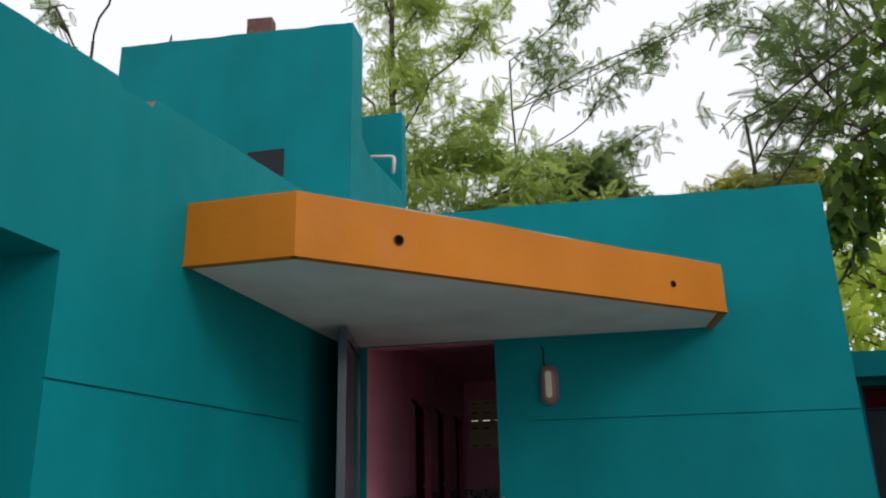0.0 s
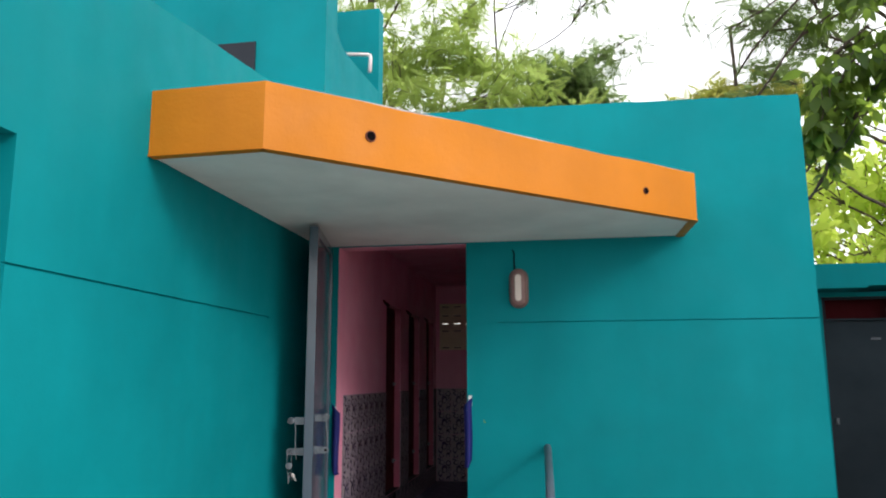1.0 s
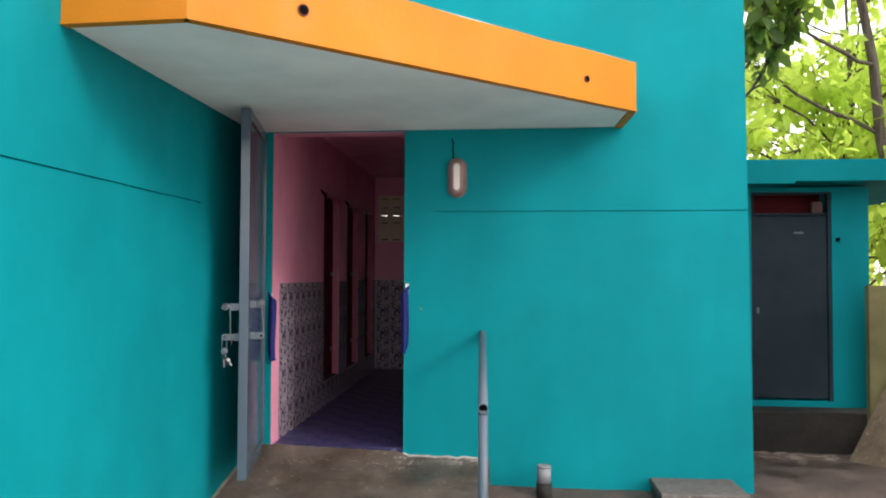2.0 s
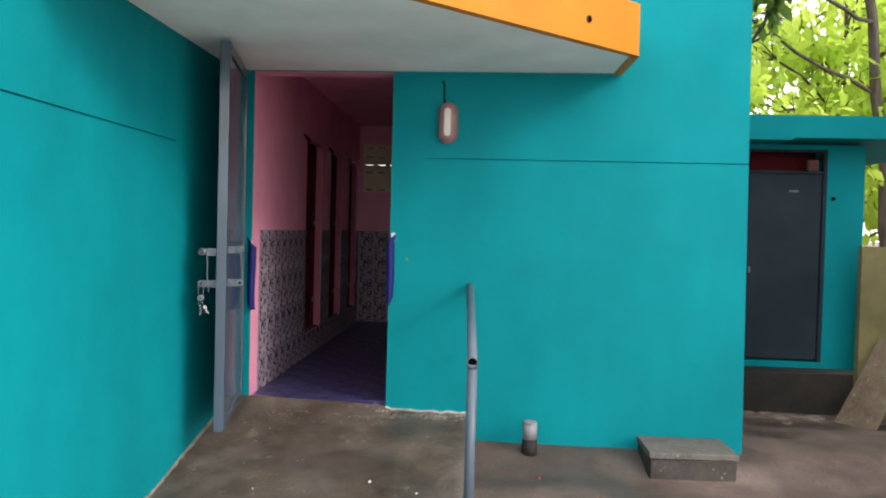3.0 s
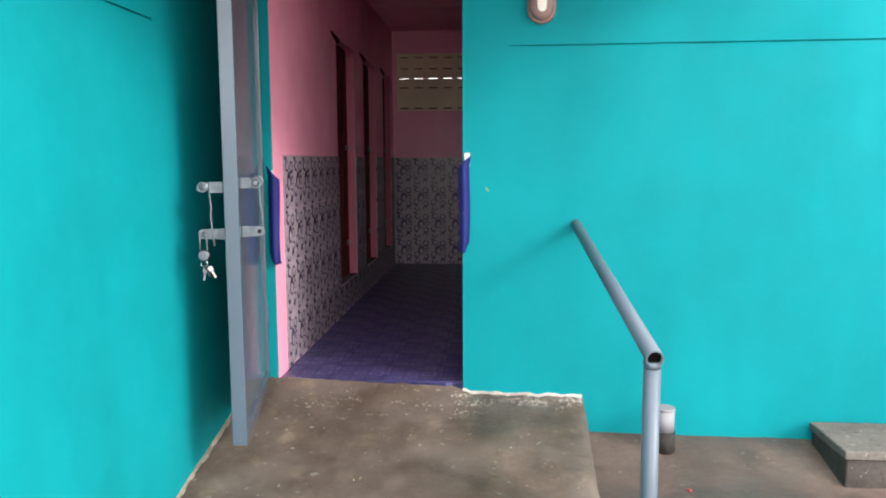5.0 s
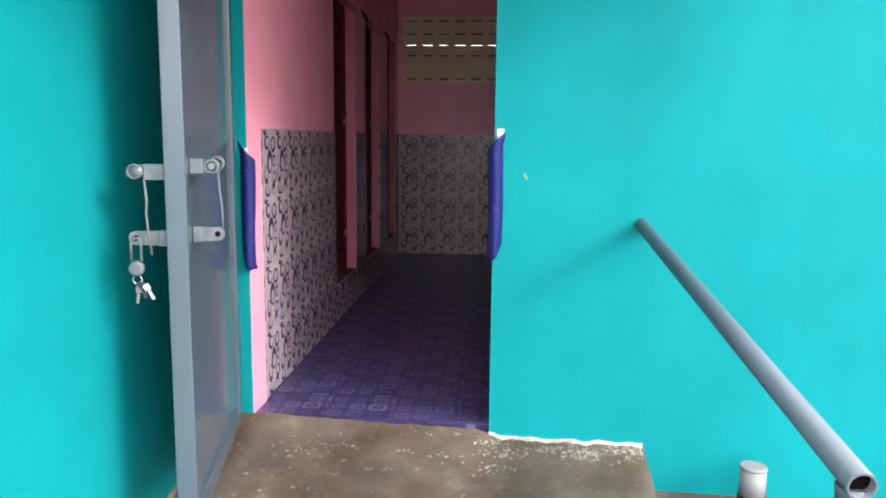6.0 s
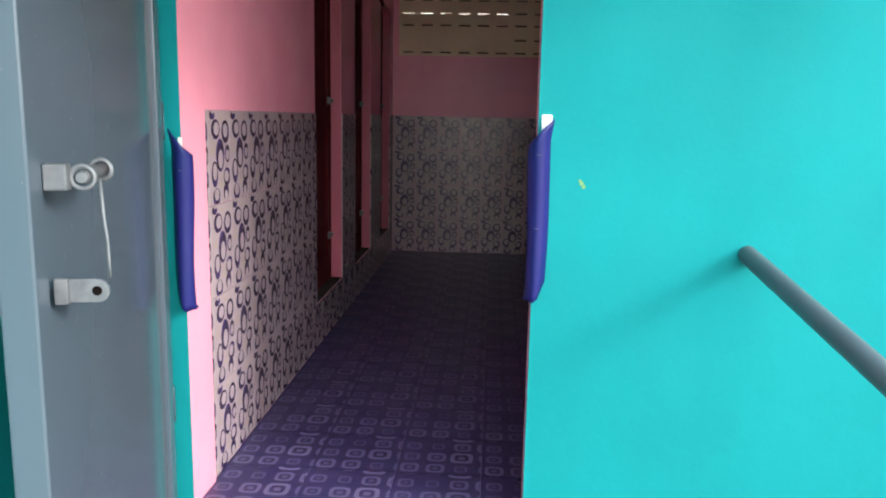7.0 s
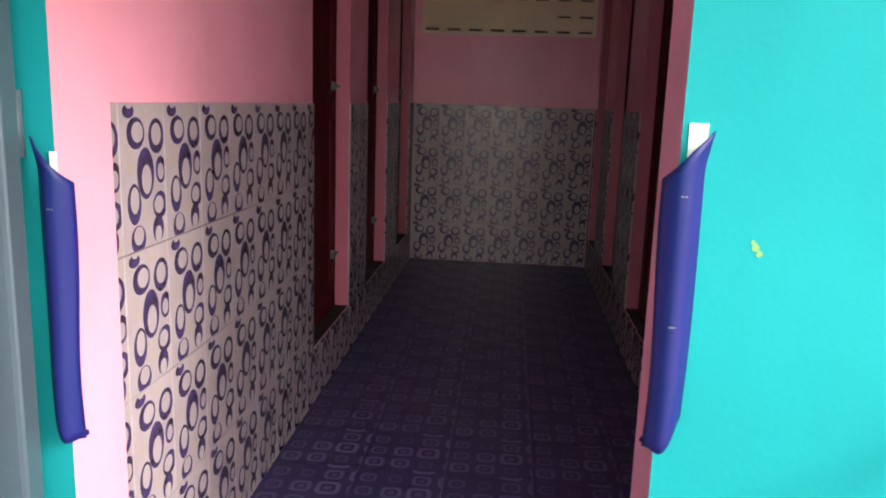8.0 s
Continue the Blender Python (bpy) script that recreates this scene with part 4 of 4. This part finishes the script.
for i in range(steps):
    bm.faces.new((lo[i], lo[i + 1], hi[i + 1], hi[i]))
    bm.faces.new((lo2[i + 1], lo2[i], hi2[i], hi2[i + 1]))
    bm.faces.new((hi[i], hi[i + 1], hi2[i + 1], hi2[i]))
for i in (0, steps):
    bm.faces.new((lo[i], hi[i], hi2[i], lo2[i]))
part("front_wall", bm, m_teal, tank)
bm = bmesh.new()
out = [(7.03, 3.02), (8.6, 3.02), (8.6, 4.81)]
for i in range(1, 9):
    a = i / 8
    out.append((8.6 - 1.25 * a, 4.81 - 0.08 * a))
for i in range(1, 7):
    a = i / 6
    out.append((7.35 - 0.32 * a, 4.73 + 0.11 * a ** 2.5))
A = [bm.verts.new((TX1, y, z)) for y, z in out]
B = [bm.verts.new((TX1 - 0.2, y, z)) for y, z in out]
bm.faces.new(A)
bm.faces.new(B[::-1])
for i in range(len(out)):
    j = (i + 1) % len(out)
    bm.faces.new((A[i], B[i], B[j], A[j]))
part("side_wall", bm, m_teal, tank)
bm = bmesh.new()
box(bm, -5.245, TX1, 8.602, 8.8, 3.02, 5.87)
part("back_wall", bm, m_teal, tank)
bm = bmesh.new()
box(bm, -3.66, -3.275, 6.685, 6.699, 4.2, 4.63)
part("hatch", bm, m_hatch, tank, "dark steel hatch")
bm = bmesh.new()
tube(bm, [(-2.92, 8.42, 5.225), (-2.66, 8.42, 5.20), (-2.63, 8.42, 5.185), (-2.625, 8.42, 5.15), (-2.635, 8.42, 4.98)], 0.022, 12)
part("overflow_pipe", bm, m_white, tank, "white plastic overflow pipe")
for x, lean in ((-4.80, 0.05), (-4.72, -0.03)):
    bm = bmesh.new()
    tube(bm, [(x, 6.86, 6.0), (x + lean, 6.86, 6.25)], 0.007, 6)
    part("rebar", bm, m_rust, tank, "rusty reinforcing rod")
brick_bm = bmesh.new()
box(brick_bm, -0.14, 0.14, -0.07, 0.07, 0, 0.24, 0.012)
brick = part("body", brick_bm, m_brick, thing("loose_brick", "weathered brick lump resting on the tank wall", "brick", (-3.665, 6.85, 6.005), rz=6))

# ---- outbuilding beyond the corner ----
SY = 8.2
shed = thing("outbuilding", "low teal outbuilding with a projecting concrete roof edge", "outbuilding")
SX0, SX1 = 1.4, 3.15
DX0, DX1 = 2.03, 2.80
bm = bmesh.new()
pierced(bm, "y", SY, SY + 0.2, SX0, SX1, -0.6, 2.261, [(DX0, DX1, 0.14, 2.215)])
part("wall", bm, m_teal, shed)
bm = bmesh.new()
box(bm, SX1 - 0.2, SX1 - 0.001, SY + 0.201, SY + 2.2, -0.6, 2.261)
part("end_wall", bm, m_teal, shed)
bm = bmesh.new()
prof = [(SX0, 2.262), (2.33, 2.262), (2.35, 2.283), (4.2, 2.285), (4.2, 2.485), (SX0, 2.495)]
fr_, bk_ = [bm.verts.new((x, SY - 0.35, z)) for x, z in prof], [bm.verts.new((x, SY + 2.4, z)) for x, z in prof]
bm.faces.new(fr_)
bm.faces.new(bk_[::-1])
for k in range(6):
    bm.faces.new((fr_[k], fr_[(k + 1) % 6], bk_[(k + 1) % 6], bk_[k]))
part("roof", bm, m_teal, shed)
# plinth colour carries the shade under the roof edge as well as moss
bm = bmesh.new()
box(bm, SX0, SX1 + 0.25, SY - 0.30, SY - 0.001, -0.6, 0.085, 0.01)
part("plinth", bm, m_plinth, shed, "damp cement plinth, coloured darker for the deep shade")
# door and frame colour include the shade they stand in
sd = part("door", (lambda q: (box(q, DX0 + 0.03, DX1 - 0.03, SY + 0.05, SY + 0.085, 0.16, 1.985, 0.004), q)[1])(bmesh.new()), m_grey_dark, shed,
          "dull grey steel door, coloured dark for the shade, closed")
bm = bmesh.new()
box(bm, DX0 + 0.05, DX0 + 0.075, SY + 0.01, SY + 0.0495, 1.0, 1.06, 0.003)
part("handle", bm, m_zinc, sd)
bm = bmesh.new()
box(bm, DX1 - 0.34, DX1 - 0.25, SY + 0.042, SY + 0.0495, 1.80, 1.82)
part("scuff_plate", bm, m_zinc, sd)
for x0, x1, z0, z1 in ((DX0, DX0 + 0.03, 0.141, 2.214), (DX1 - 0.03, DX1, 0.141, 2.214), (DX0 + 0.03, DX1 - 0.03, 2.19, 2.214), (DX0 + 0.03, DX1 - 0.03, 1.987, 2.005)):
    bm = bmesh.new()
    box(bm, x0, x1, SY + 0.015, SY + 0.08, z0, z1)
    part("door_frame", bm, m_grey_dark, shed)
bm = bmesh.new()
box(bm, DX0, DX1, SY + 0.3, SY + 0.32, 0.1, 2.25)
part("inner_wall", bm, m_maroon, shed)
bm = bmesh.new()
box(bm, DX1 - 0.16, DX1 - 0.06, SY + 0.06, SY + 0.12, 2.006, 2.12, 0.008)
part("switch_box", bm, m_brick, shed, "small brown box in the door light")
bm = bmesh.new()
tube(bm, [(DX1 + 0.055, SY - 0.001, 1.74), (DX1 + 0.055, SY - 0.03, 1.74)], 0.018, 10)
part("peg", bm, m_black, shed)

bm = bmesh.new()
box(bm, 2.97, 9.0, 7.80, 7.875, -0.6, 1.29)
structure("wall_low", bm, m_olive, "low ochre limewashed yard wall, weathered", "wall")
plank = thing("leaning_board", "old grey-brown board leaning against the yard wall", "board", (2.72, 7.35, -0.36))
bm = bmesh.new()
box(bm, -0.012, 0.012, -0.22, 0.22, 0, 0.95, 0.004)
q = part("board", bm, m_wood, plank)
q.matrix_basis = pose(0, 0, 0, 0, 31, 18)


# ---- trees ----
def raw_mesh(name, verts, faces, mat):
    me = bpy.data.meshes.new(name)
    me.vertices.add(len(verts))
    me.vertices.foreach_set("co", np.asarray(verts, dtype=np.float32).ravel())
    k = faces.shape[1]
    me.loops.add(faces.size)
    me.loops.foreach_set("vertex_index", faces.astype(np.int32).ravel())
    me.polygons.add(len(faces))
    me.polygons.foreach_set("loop_start", np.arange(0, faces.size, k, dtype=np.int32))
    me.update(calc_edges=True)
    me.materials.append(mat)
    return me


def frond_shape(length=0.30, pairs=14):
    """A feathery compound leaf: a rachis with paired narrow leaflets that droop."""
    v, f = [], []

    def quad(a, b, c, d_):
        n0 = len(v)
        v.extend((a, b, c, d_))
        f.append((n0, n0 + 1, n0 + 2, n0 + 3))
    for i in range(pairs):
        t = (i + 0.5) / pairs
        x = length * t
        z = -0.10 * t * t * length / 0.42
        ll = 0.095 * math.sin(math.pi * (0.15 + 0.8 * t)) * length / 0.42
        wd = 0.0125 * length / 0.42
        for s in (-1, 1):
            quad((x - wd, 0, z), (x + 0.25 * ll - wd, s * ll * 0.6, z - 0.01), (x + 0.45 * ll, s * ll, z - 0.03), (x + 0.2 * ll + wd, s * ll * 0.5, z - 0.008))
    quad((0, -0.004, 0), (length, -0.002, -0.1 * length / 0.42), (length, 0.002, -0.1 * length / 0.42), (0, 0.004, 0))
    return np.array(v), np.array(f)


def broad_shape(length=0.17, width=0.085):
    xs = [0, 0.22, 0.55, 0.82, 1.0]
    ws = [0.06, 0.75, 1.0, 0.55, 0.02]
    v, f = [], []
    for x, w_ in zip(xs, ws):
        z = -0.35 * x * x * length
        v += [(x * length, -w_ * width / 2, z + 0.10 * w_ * width), (x * length, 0, z), (x * length, w_ * width / 2, z + 0.10 * w_ * width)]
    for i in range(4):
        a = i * 3
        f += [(a, a + 3, a + 4, a + 1), (a + 1, a + 4, a + 5, a + 2)]
    return np.array(v), np.array(f)


def scatter(shape, places, rs, tilt=0.6, size=(0.7, 1.3), droop=0.0, heading=None):
    """Copies of a leaf shape at many places, in all headings, as one vertex and one face array."""
    v, f = shape
    n = len(places)
    yaw = rs.uniform(0, 2 * np.pi, n) if heading is None else heading + rs.normal(0, 0.8, n)
    pit = rs.normal(droop, tilt, n)
    rol = rs.normal(0, 0.7, n)
    sc = rs.uniform(*size, n)
    cy, sy, cp, sp, cr, sr = np.cos(yaw), np.sin(yaw), np.cos(pit), np.sin(pit), np.cos(rol), np.sin(rol)
    one, zero = np.ones(n), np.zeros(n)
    rz = np.stack([cy, -sy, zero, sy, cy, zero, zero, zero, one], 1).reshape(n, 3, 3)
    ry = np.stack([cp, zero, sp, zero, one, zero, -sp, zero, cp], 1).reshape(n, 3, 3)
    rx = np.stack([one, zero, zero, zero, cr, -sr, zero, sr, cr], 1).reshape(n, 3, 3)
    m = rz @ ry @ rx * sc[:, None, None]
    vv = np.einsum("nij,kj->nki", m, v) + np.asarray(places)[:, None, :]
    ff = f[None] + (np.arange(n) * len(v))[:, None, None]
    return vv.reshape(-1, 3), ff.reshape(-1, f.shape[1])


def grow_limb(bm, rs, start, end, r0, r1, bend=0.25, seg=7):
    pts, rad = [], []
    s, e = np.array(start, float), np.array(end, float)
    off = rs.normal(0, bend, 3)
    for i in range(seg + 1):
        t = i / seg
        p = s + (e - s) * t + off * math.sin(math.pi * t) + rs.normal(0, 0.03, 3) * (0 < i < seg)
        pts.append(tuple(p))
        rad.append(r0 + (r1 - r0) * t)
    tube(bm, pts, rad, 8)
    return pts


def make_tree(name, label, base, top, clumps, shape, mat, rs, per_clump, trunk_r=0.16, extra=None, tilt=0.6, size=(0.7, 1.3), droop=0.2, flat=0.55):
    """clumps: (x, y, z, radius). Each clump hangs on a limb from the trunk, with twigs inside it."""
    t = thing(name, label, "tree", base)
    base_v = np.array(base)
    bm = bmesh.new()
    trunk_pts = grow_limb(bm, rs, base, top, trunk_r, trunk_r * 0.4, 0.15, 9)
    bmesh.ops.translate(bm, verts=bm.verts, vec=-Vector(base))
    part("trunk", bm, m_bark, t)
    places = []
    for cx, cy, cz, r in clumps:
        bm = bmesh.new()
        k = min(range(len(trunk_pts)), key=lambda i: abs(trunk_pts[i][2] - (cz - 0.9 * r - 0.6)))
        limb = grow_limb(bm, rs, trunk_pts[k], (cx, cy, cz), trunk_r * 0.28, 0.018, 0.22, 7)
        for _ in range(8):
            dv = rs.normal(0, 1, 3)
            dv /= np.linalg.norm(dv)
            dv[2] *= flat
            tip = np.array((cx, cy, cz)) + dv * r
            root = np.array(limb[rs.integers(4, 8)])
            twig = grow_limb(bm, rs, root, tip, 0.014, 0.004, 0.06, 4)
            m_ = per_clump // 8
            tt = rs.uniform(0.15, 1.1, m_)
            pp = root + (tip - root) * tt[:, None] + rs.normal(0, 0.16 * r, (m_, 3)) * np.array((1, 1, 0.7))
            places.append(pp)
        bmesh.ops.translate(bm, verts=bm.verts, vec=-Vector(base))
        part("limb", bm, m_bark, t)
    places = np.concatenate(places) - base_v
    vv, ff = scatter(shape, places, rs, tilt, size, droop)
    crown = new("crown", raw_mesh("crown", vv, ff, mat))
    crown.parent = t
    return t


feather, broad = frond_shape(), broad_shape()
rs = np.random.default_rng(11)
# tall feathery tree behind the tank room
cl = [(-4.6, 14, 8.6, 1.1), (-3.6, 13.5, 7.4, 1.2), (-2.7, 13.4, 6.6, 1.1), (-1.7, 13, 6.4, 1.0), (-0.8, 13, 6.0, 1.0), (-3.3, 14, 9.6, 1.1),
      (-2.2, 14, 8.6, 1.0), (-4.2, 14.5, 10.6, 1.2), (-0.2, 12.6, 5.4, 0.8), (-3.0, 14.2, 5.4, 0.9), (-1.6, 13.2, 5.2, 0.9), (-2.4, 14.6, 10.9, 0.9), (-5.6, 14.5, 9.8, 1.1),
      (-4.0, 14.2, 6.2, 1.1), (-3.8, 14.2, 8.2, 1.0), (-2.9, 13.8, 7.6, 0.9), (-2.0, 13.6, 7.4, 0.8), (-1.2, 13.4, 7.0, 0.7), (-4.7, 14.6, 12.0, 1.0), (-3.6, 14.4, 11.6, 0.8), (-2.3, 13.9, 5.9, 0.8)]
make_tree("tree", "tall tree with fine feathery green leaves behind the tank room", (-4.25, 14.5, -0.3), (-4.4, 14.6, 11.8), cl, feather, m_feather, rs, 260, 0.15)
# airy sprays of a farther tree
cl = [(-0.6, 17, 11.2, 0.9), (0.4, 17, 10.6, 0.9), (-1.4, 17.5, 11.8, 0.9), (0.9, 17, 9.0, 0.8), (1.6, 17.5, 11.6, 0.8), (0.1, 17, 8.3, 0.6), (1.9, 17.5, 7.0, 0.7), (-0.4, 17, 13.0, 0.9), (3.4, 17, 12.2, 0.8)]
make_tree("tree", "thin tree with airy grey-green feathery sprays against the sky", (-2.9, 18.4, -0.4), (-2.2, 18.2, 12.0), cl, feather, m_feather_dark, rs, 150, 0.06)
# dark feathery boughs over the corner
cl = [(2.2, 11, 6.6, 0.75), (2.8, 11, 7.4, 0.9), (2.3, 11.2, 5.8, 0.5), (3.3, 11, 8.2, 1.0), (2.0, 11, 5.0, 0.55), (3.1, 11.3, 6.4, 0.7), (3.9, 11.4, 9.2, 1.0), (2.9, 11, 9.2, 0.8), (2.4, 11, 8.0, 0.7), (3.5, 11.2, 7.3, 0.8), (4.2, 11.4, 8.0, 0.9)]
make_tree("tree", "tree with dark feathery boughs over the wall corner", (5.4, 12.2, -0.4), (4.2, 11.9, 8.8), cl, feather, m_feather_dark, rs, 135, 0.11)
# low dark clump behind the roof edge
cl = [(-0.85, 14.5, 7.3, 0.7), (-0.25, 14.4, 7.1, 0.7), (-0.5, 14.5, 6.6, 0.7), (0.1, 14.4, 6.5, 0.6), (-1.1, 14.5, 6.5, 0.6)]
make_tree("tree", "small tree with a dark feathery crown showing over the roof edge", (-0.4, 15, -0.4), (-0.4, 14.8, 6.2), cl, feather, m_feather_dark, rs, 400, 0.1)
# low flowering bush crown along the wall top
m_bloom = leaf_mat("orange-green leaf", (0.15, 0.21, 0.04), (0.36, 0.34, 0.08), (0.8, 0.8, 0.2))
cl = [(1.5, 11.4, 5.35, 0.3), (1.9, 11.2, 5.45, 0.35), (2.3, 11.2, 5.35, 0.35), (2.65, 11.0, 5.3, 0.35), (1.1, 11.5, 5.25, 0.25)]
make_tree("tree", "small tree with orange-green young leaves showing over the wall top", (1.9, 11.9, -0.4), (1.9, 11.7, 4.9), cl, feather, m_bloom, rs, 130, 0.06)
# bough tips high over the tank room
cl = [(-8.5, 9.3, 8.85, 0.35), (-7.6, 9.4, 9.5, 0.4)]
make_tree("tree", "thin tree with a few feathery bough tips over the tank room", (-9.0, 10.6, -0.4), (-8.3, 10.0, 8.6), cl, feather, m_feather_dark, rs, 24, 0.06)
# near broadleaf boughs, dark against the light by their shade-dark leaf colour
cl = [(2.45, 9.0, 4.6, 0.3), (2.75, 9.0, 4.9, 0.32), (3.0, 9.0, 5.35, 0.36), (3.3, 9.1, 5.9, 0.42), (2.4, 9.0, 4.2, 0.2), (3.7, 9.3, 6.6, 0.5), (4.4, 9.4, 7.4, 0.6),
      (2.85, 9.1, 4.4, 0.2), (3.2, 9.0, 5.0, 0.28)]
make_tree("tree", "broadleaf tree with large leaves coloured dark as in shade, behind the outbuilding", (1.85, 11.3, -0.4), (1.95, 11.1, 6.4), cl, broad_shape(0.19, 0.11), m_broad_dark, rs, 88, 0.06, droop=0.7)
# broadleaf thicket behind the outbuilding, sunlight put into its leaf colour
cl = []
for i in range(46):
    cl.append((2.3 + 5.2 * rs.random(), 11.8 + 3.4 * rs.random(), 1.8 + 5.0 * rs.random(), 0.7 + 0.35 * rs.random()))
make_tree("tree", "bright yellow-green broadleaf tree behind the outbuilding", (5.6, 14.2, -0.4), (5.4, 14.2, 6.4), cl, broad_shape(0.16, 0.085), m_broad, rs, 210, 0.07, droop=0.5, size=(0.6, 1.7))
cl = [(3.0 + 6 * rs.random(), 16.5 + 3 * rs.random(), 1.0 + 5.0 * rs.random(), 1.0 + 0.4 * rs.random()) for i in range(15)]
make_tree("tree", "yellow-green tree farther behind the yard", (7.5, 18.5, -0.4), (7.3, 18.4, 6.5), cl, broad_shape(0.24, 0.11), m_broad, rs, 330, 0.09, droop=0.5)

# ---- tiles, last ----
tile_cache = {}


def tile_mesh(wd, ht, u_off, v_off, mat, name):
    """A thin glazed tile; its local origin keeps the print in step when the tile is cut."""
    key = (round(wd, 3), round(ht, 3), round(u_off, 3), round(v_off, 3), name)
    if key not in tile_cache:
        bm = bmesh.new()
        g, b, t = 0.0012, 0.0015, 0.007
        x0, x1, z0, z1 = u_off + g, u_off + wd - g, v_off + g, v_off + ht - g
        back_ = [bm.verts.new(p) for p in ((x0, 0, z0), (x1, 0, z0), (x1, 0, z1), (x0, 0, z1))]
        mid = [bm.verts.new(p) for p in ((x0, -t + b, z0), (x1, -t + b, z0), (x1, -t + b, z1), (x0, -t + b, z1))]
        frt = [bm.verts.new(p) for p in ((x0 + b, -t, z0 + b), (x1 - b, -t, z0 + b), (x1 - b, -t, z1 - b), (x0 + b, -t, z1 - b))]
        bm.faces.new(frt)
        for p, q_ in ((back_, mid), (mid, frt)):
            for i in range(4):
                bm.faces.new((p[i], p[(i + 1) % 4], q_[(i + 1) % 4], q_[i]))
        tile_cache[key] = mesh_of(name, bm, mat)
    return tile_cache[key]


def tile_area(parent, origin, rz, u0, u1, v0, v1, tw=0.2, th=0.309):
    """Tiles the rectangle u0..u1, v0..v1 of a wall; the grid starts at u = 0, v = 0."""
    i0, i1 = math.floor(u0 / tw + 1e-6), math.ceil(u1 / tw - 1e-6)
    j0, j1 = math.floor(v0 / th + 1e-6), math.ceil(v1 / th - 1e-6)
    for i in range(i0, i1):
        for j in range(j0, j1):
            a, b = max(u0, i * tw), min(u1, (i + 1) * tw)
            c, e = max(v0, j * th), min(v1, (j + 1) * th)
            if b - a < 0.006 or e - c < 0.006:
                continue
            ob = new("tile", tile_mesh(b - a, e - c, a - i * tw, c - j * th, m_tile, "tile"))
            ob.matrix_basis = pose(*origin, 0, 0, rz) @ pose(i * tw, 0, j * th)
            ob.parent = parent


DADO = 1.236
U0 = 6.222              # first whole tile past the door reveal
for wall, x, doors, sgn in ((hall_left, HALL_L + 0.0005, DOORS_L, 1), (hall_right, HALL_R - 0.0005, DOORS_R, -1)):
    edges = [WALL_BACK + 0.013, *(v for d_ in doors for v in d_), HALL_END - 0.01]
    spans = [(a, b, DADO) for a, b in zip(edges[::2], edges[1::2])] + [(a, b, DOOR_Z0 - 0.004 - FLOOR_Z) for a, b in doors]
    for a, b, top in spans:
        if sgn > 0:
            tile_area(wall, (x, U0, FLOOR_Z), 90, a - U0, b - U0, 0, top)
        else:
            tile_area(wall, (x, HALL_END, FLOOR_Z), -90, HALL_END - b, HALL_END - a, 0, top)
tile_area(hall_end, (HALL_L + 0.008, HALL_END + 0.0005, FLOOR_Z), 0, 0.0, HALL_R - HALL_L - 0.02, 0, DADO)

TS = 0.3
for i in range(5):
    for j in range(16):
        x0, x1 = HALL_L + 0.008 + i * TS, min(HALL_L + 0.008 + (i + 1) * TS, HALL_R - 0.008)
        y0, y1 = WALL_Y + 0.008 + j * TS, min(WALL_Y + 0.008 + (j + 1) * TS, HALL_END - 0.008)
        if x1 - x0 < 0.02 or y1 - y0 < 0.02 or (y1 < WALL_BACK and x0 > OPEN_R):
            continue
        if j == 0:
            x1 = min(x1, OPEN_R - 0.004)
            if x1 - x0 < 0.02:
                continue
        key = ("floor", round(x1 - x0, 3), round(y1 - y0, 3))
        if key not in tile_cache:
            bm = bmesh.new()
            g, b, t = 0.0002, 0.0004, 0.008
            wd, ht = x1 - x0, y1 - y0
            lows = [bm.verts.new(p) for p in ((g, g, -t), (wd - g, g, -t), (wd - g, ht - g, -t), (g, ht - g, -t))]
            tops = [bm.verts.new(p) for p in ((g + b, g + b, 0), (wd - g - b, g + b, 0), (wd - g - b, ht - g - b, 0), (g + b, ht - g - b, 0))]
            bm.faces.new(tops)
            for k in range(4):
                bm.faces.new((lows[k], lows[(k + 1) % 4], tops[(k + 1) % 4], tops[k]))
            tile_cache[key] = mesh_of("tile", bm, m_floor)
        ob = new("tile", tile_cache[key])
        ob.matrix_basis = pose(x0, y0, FLOOR_Z)
        ob.parent = floor
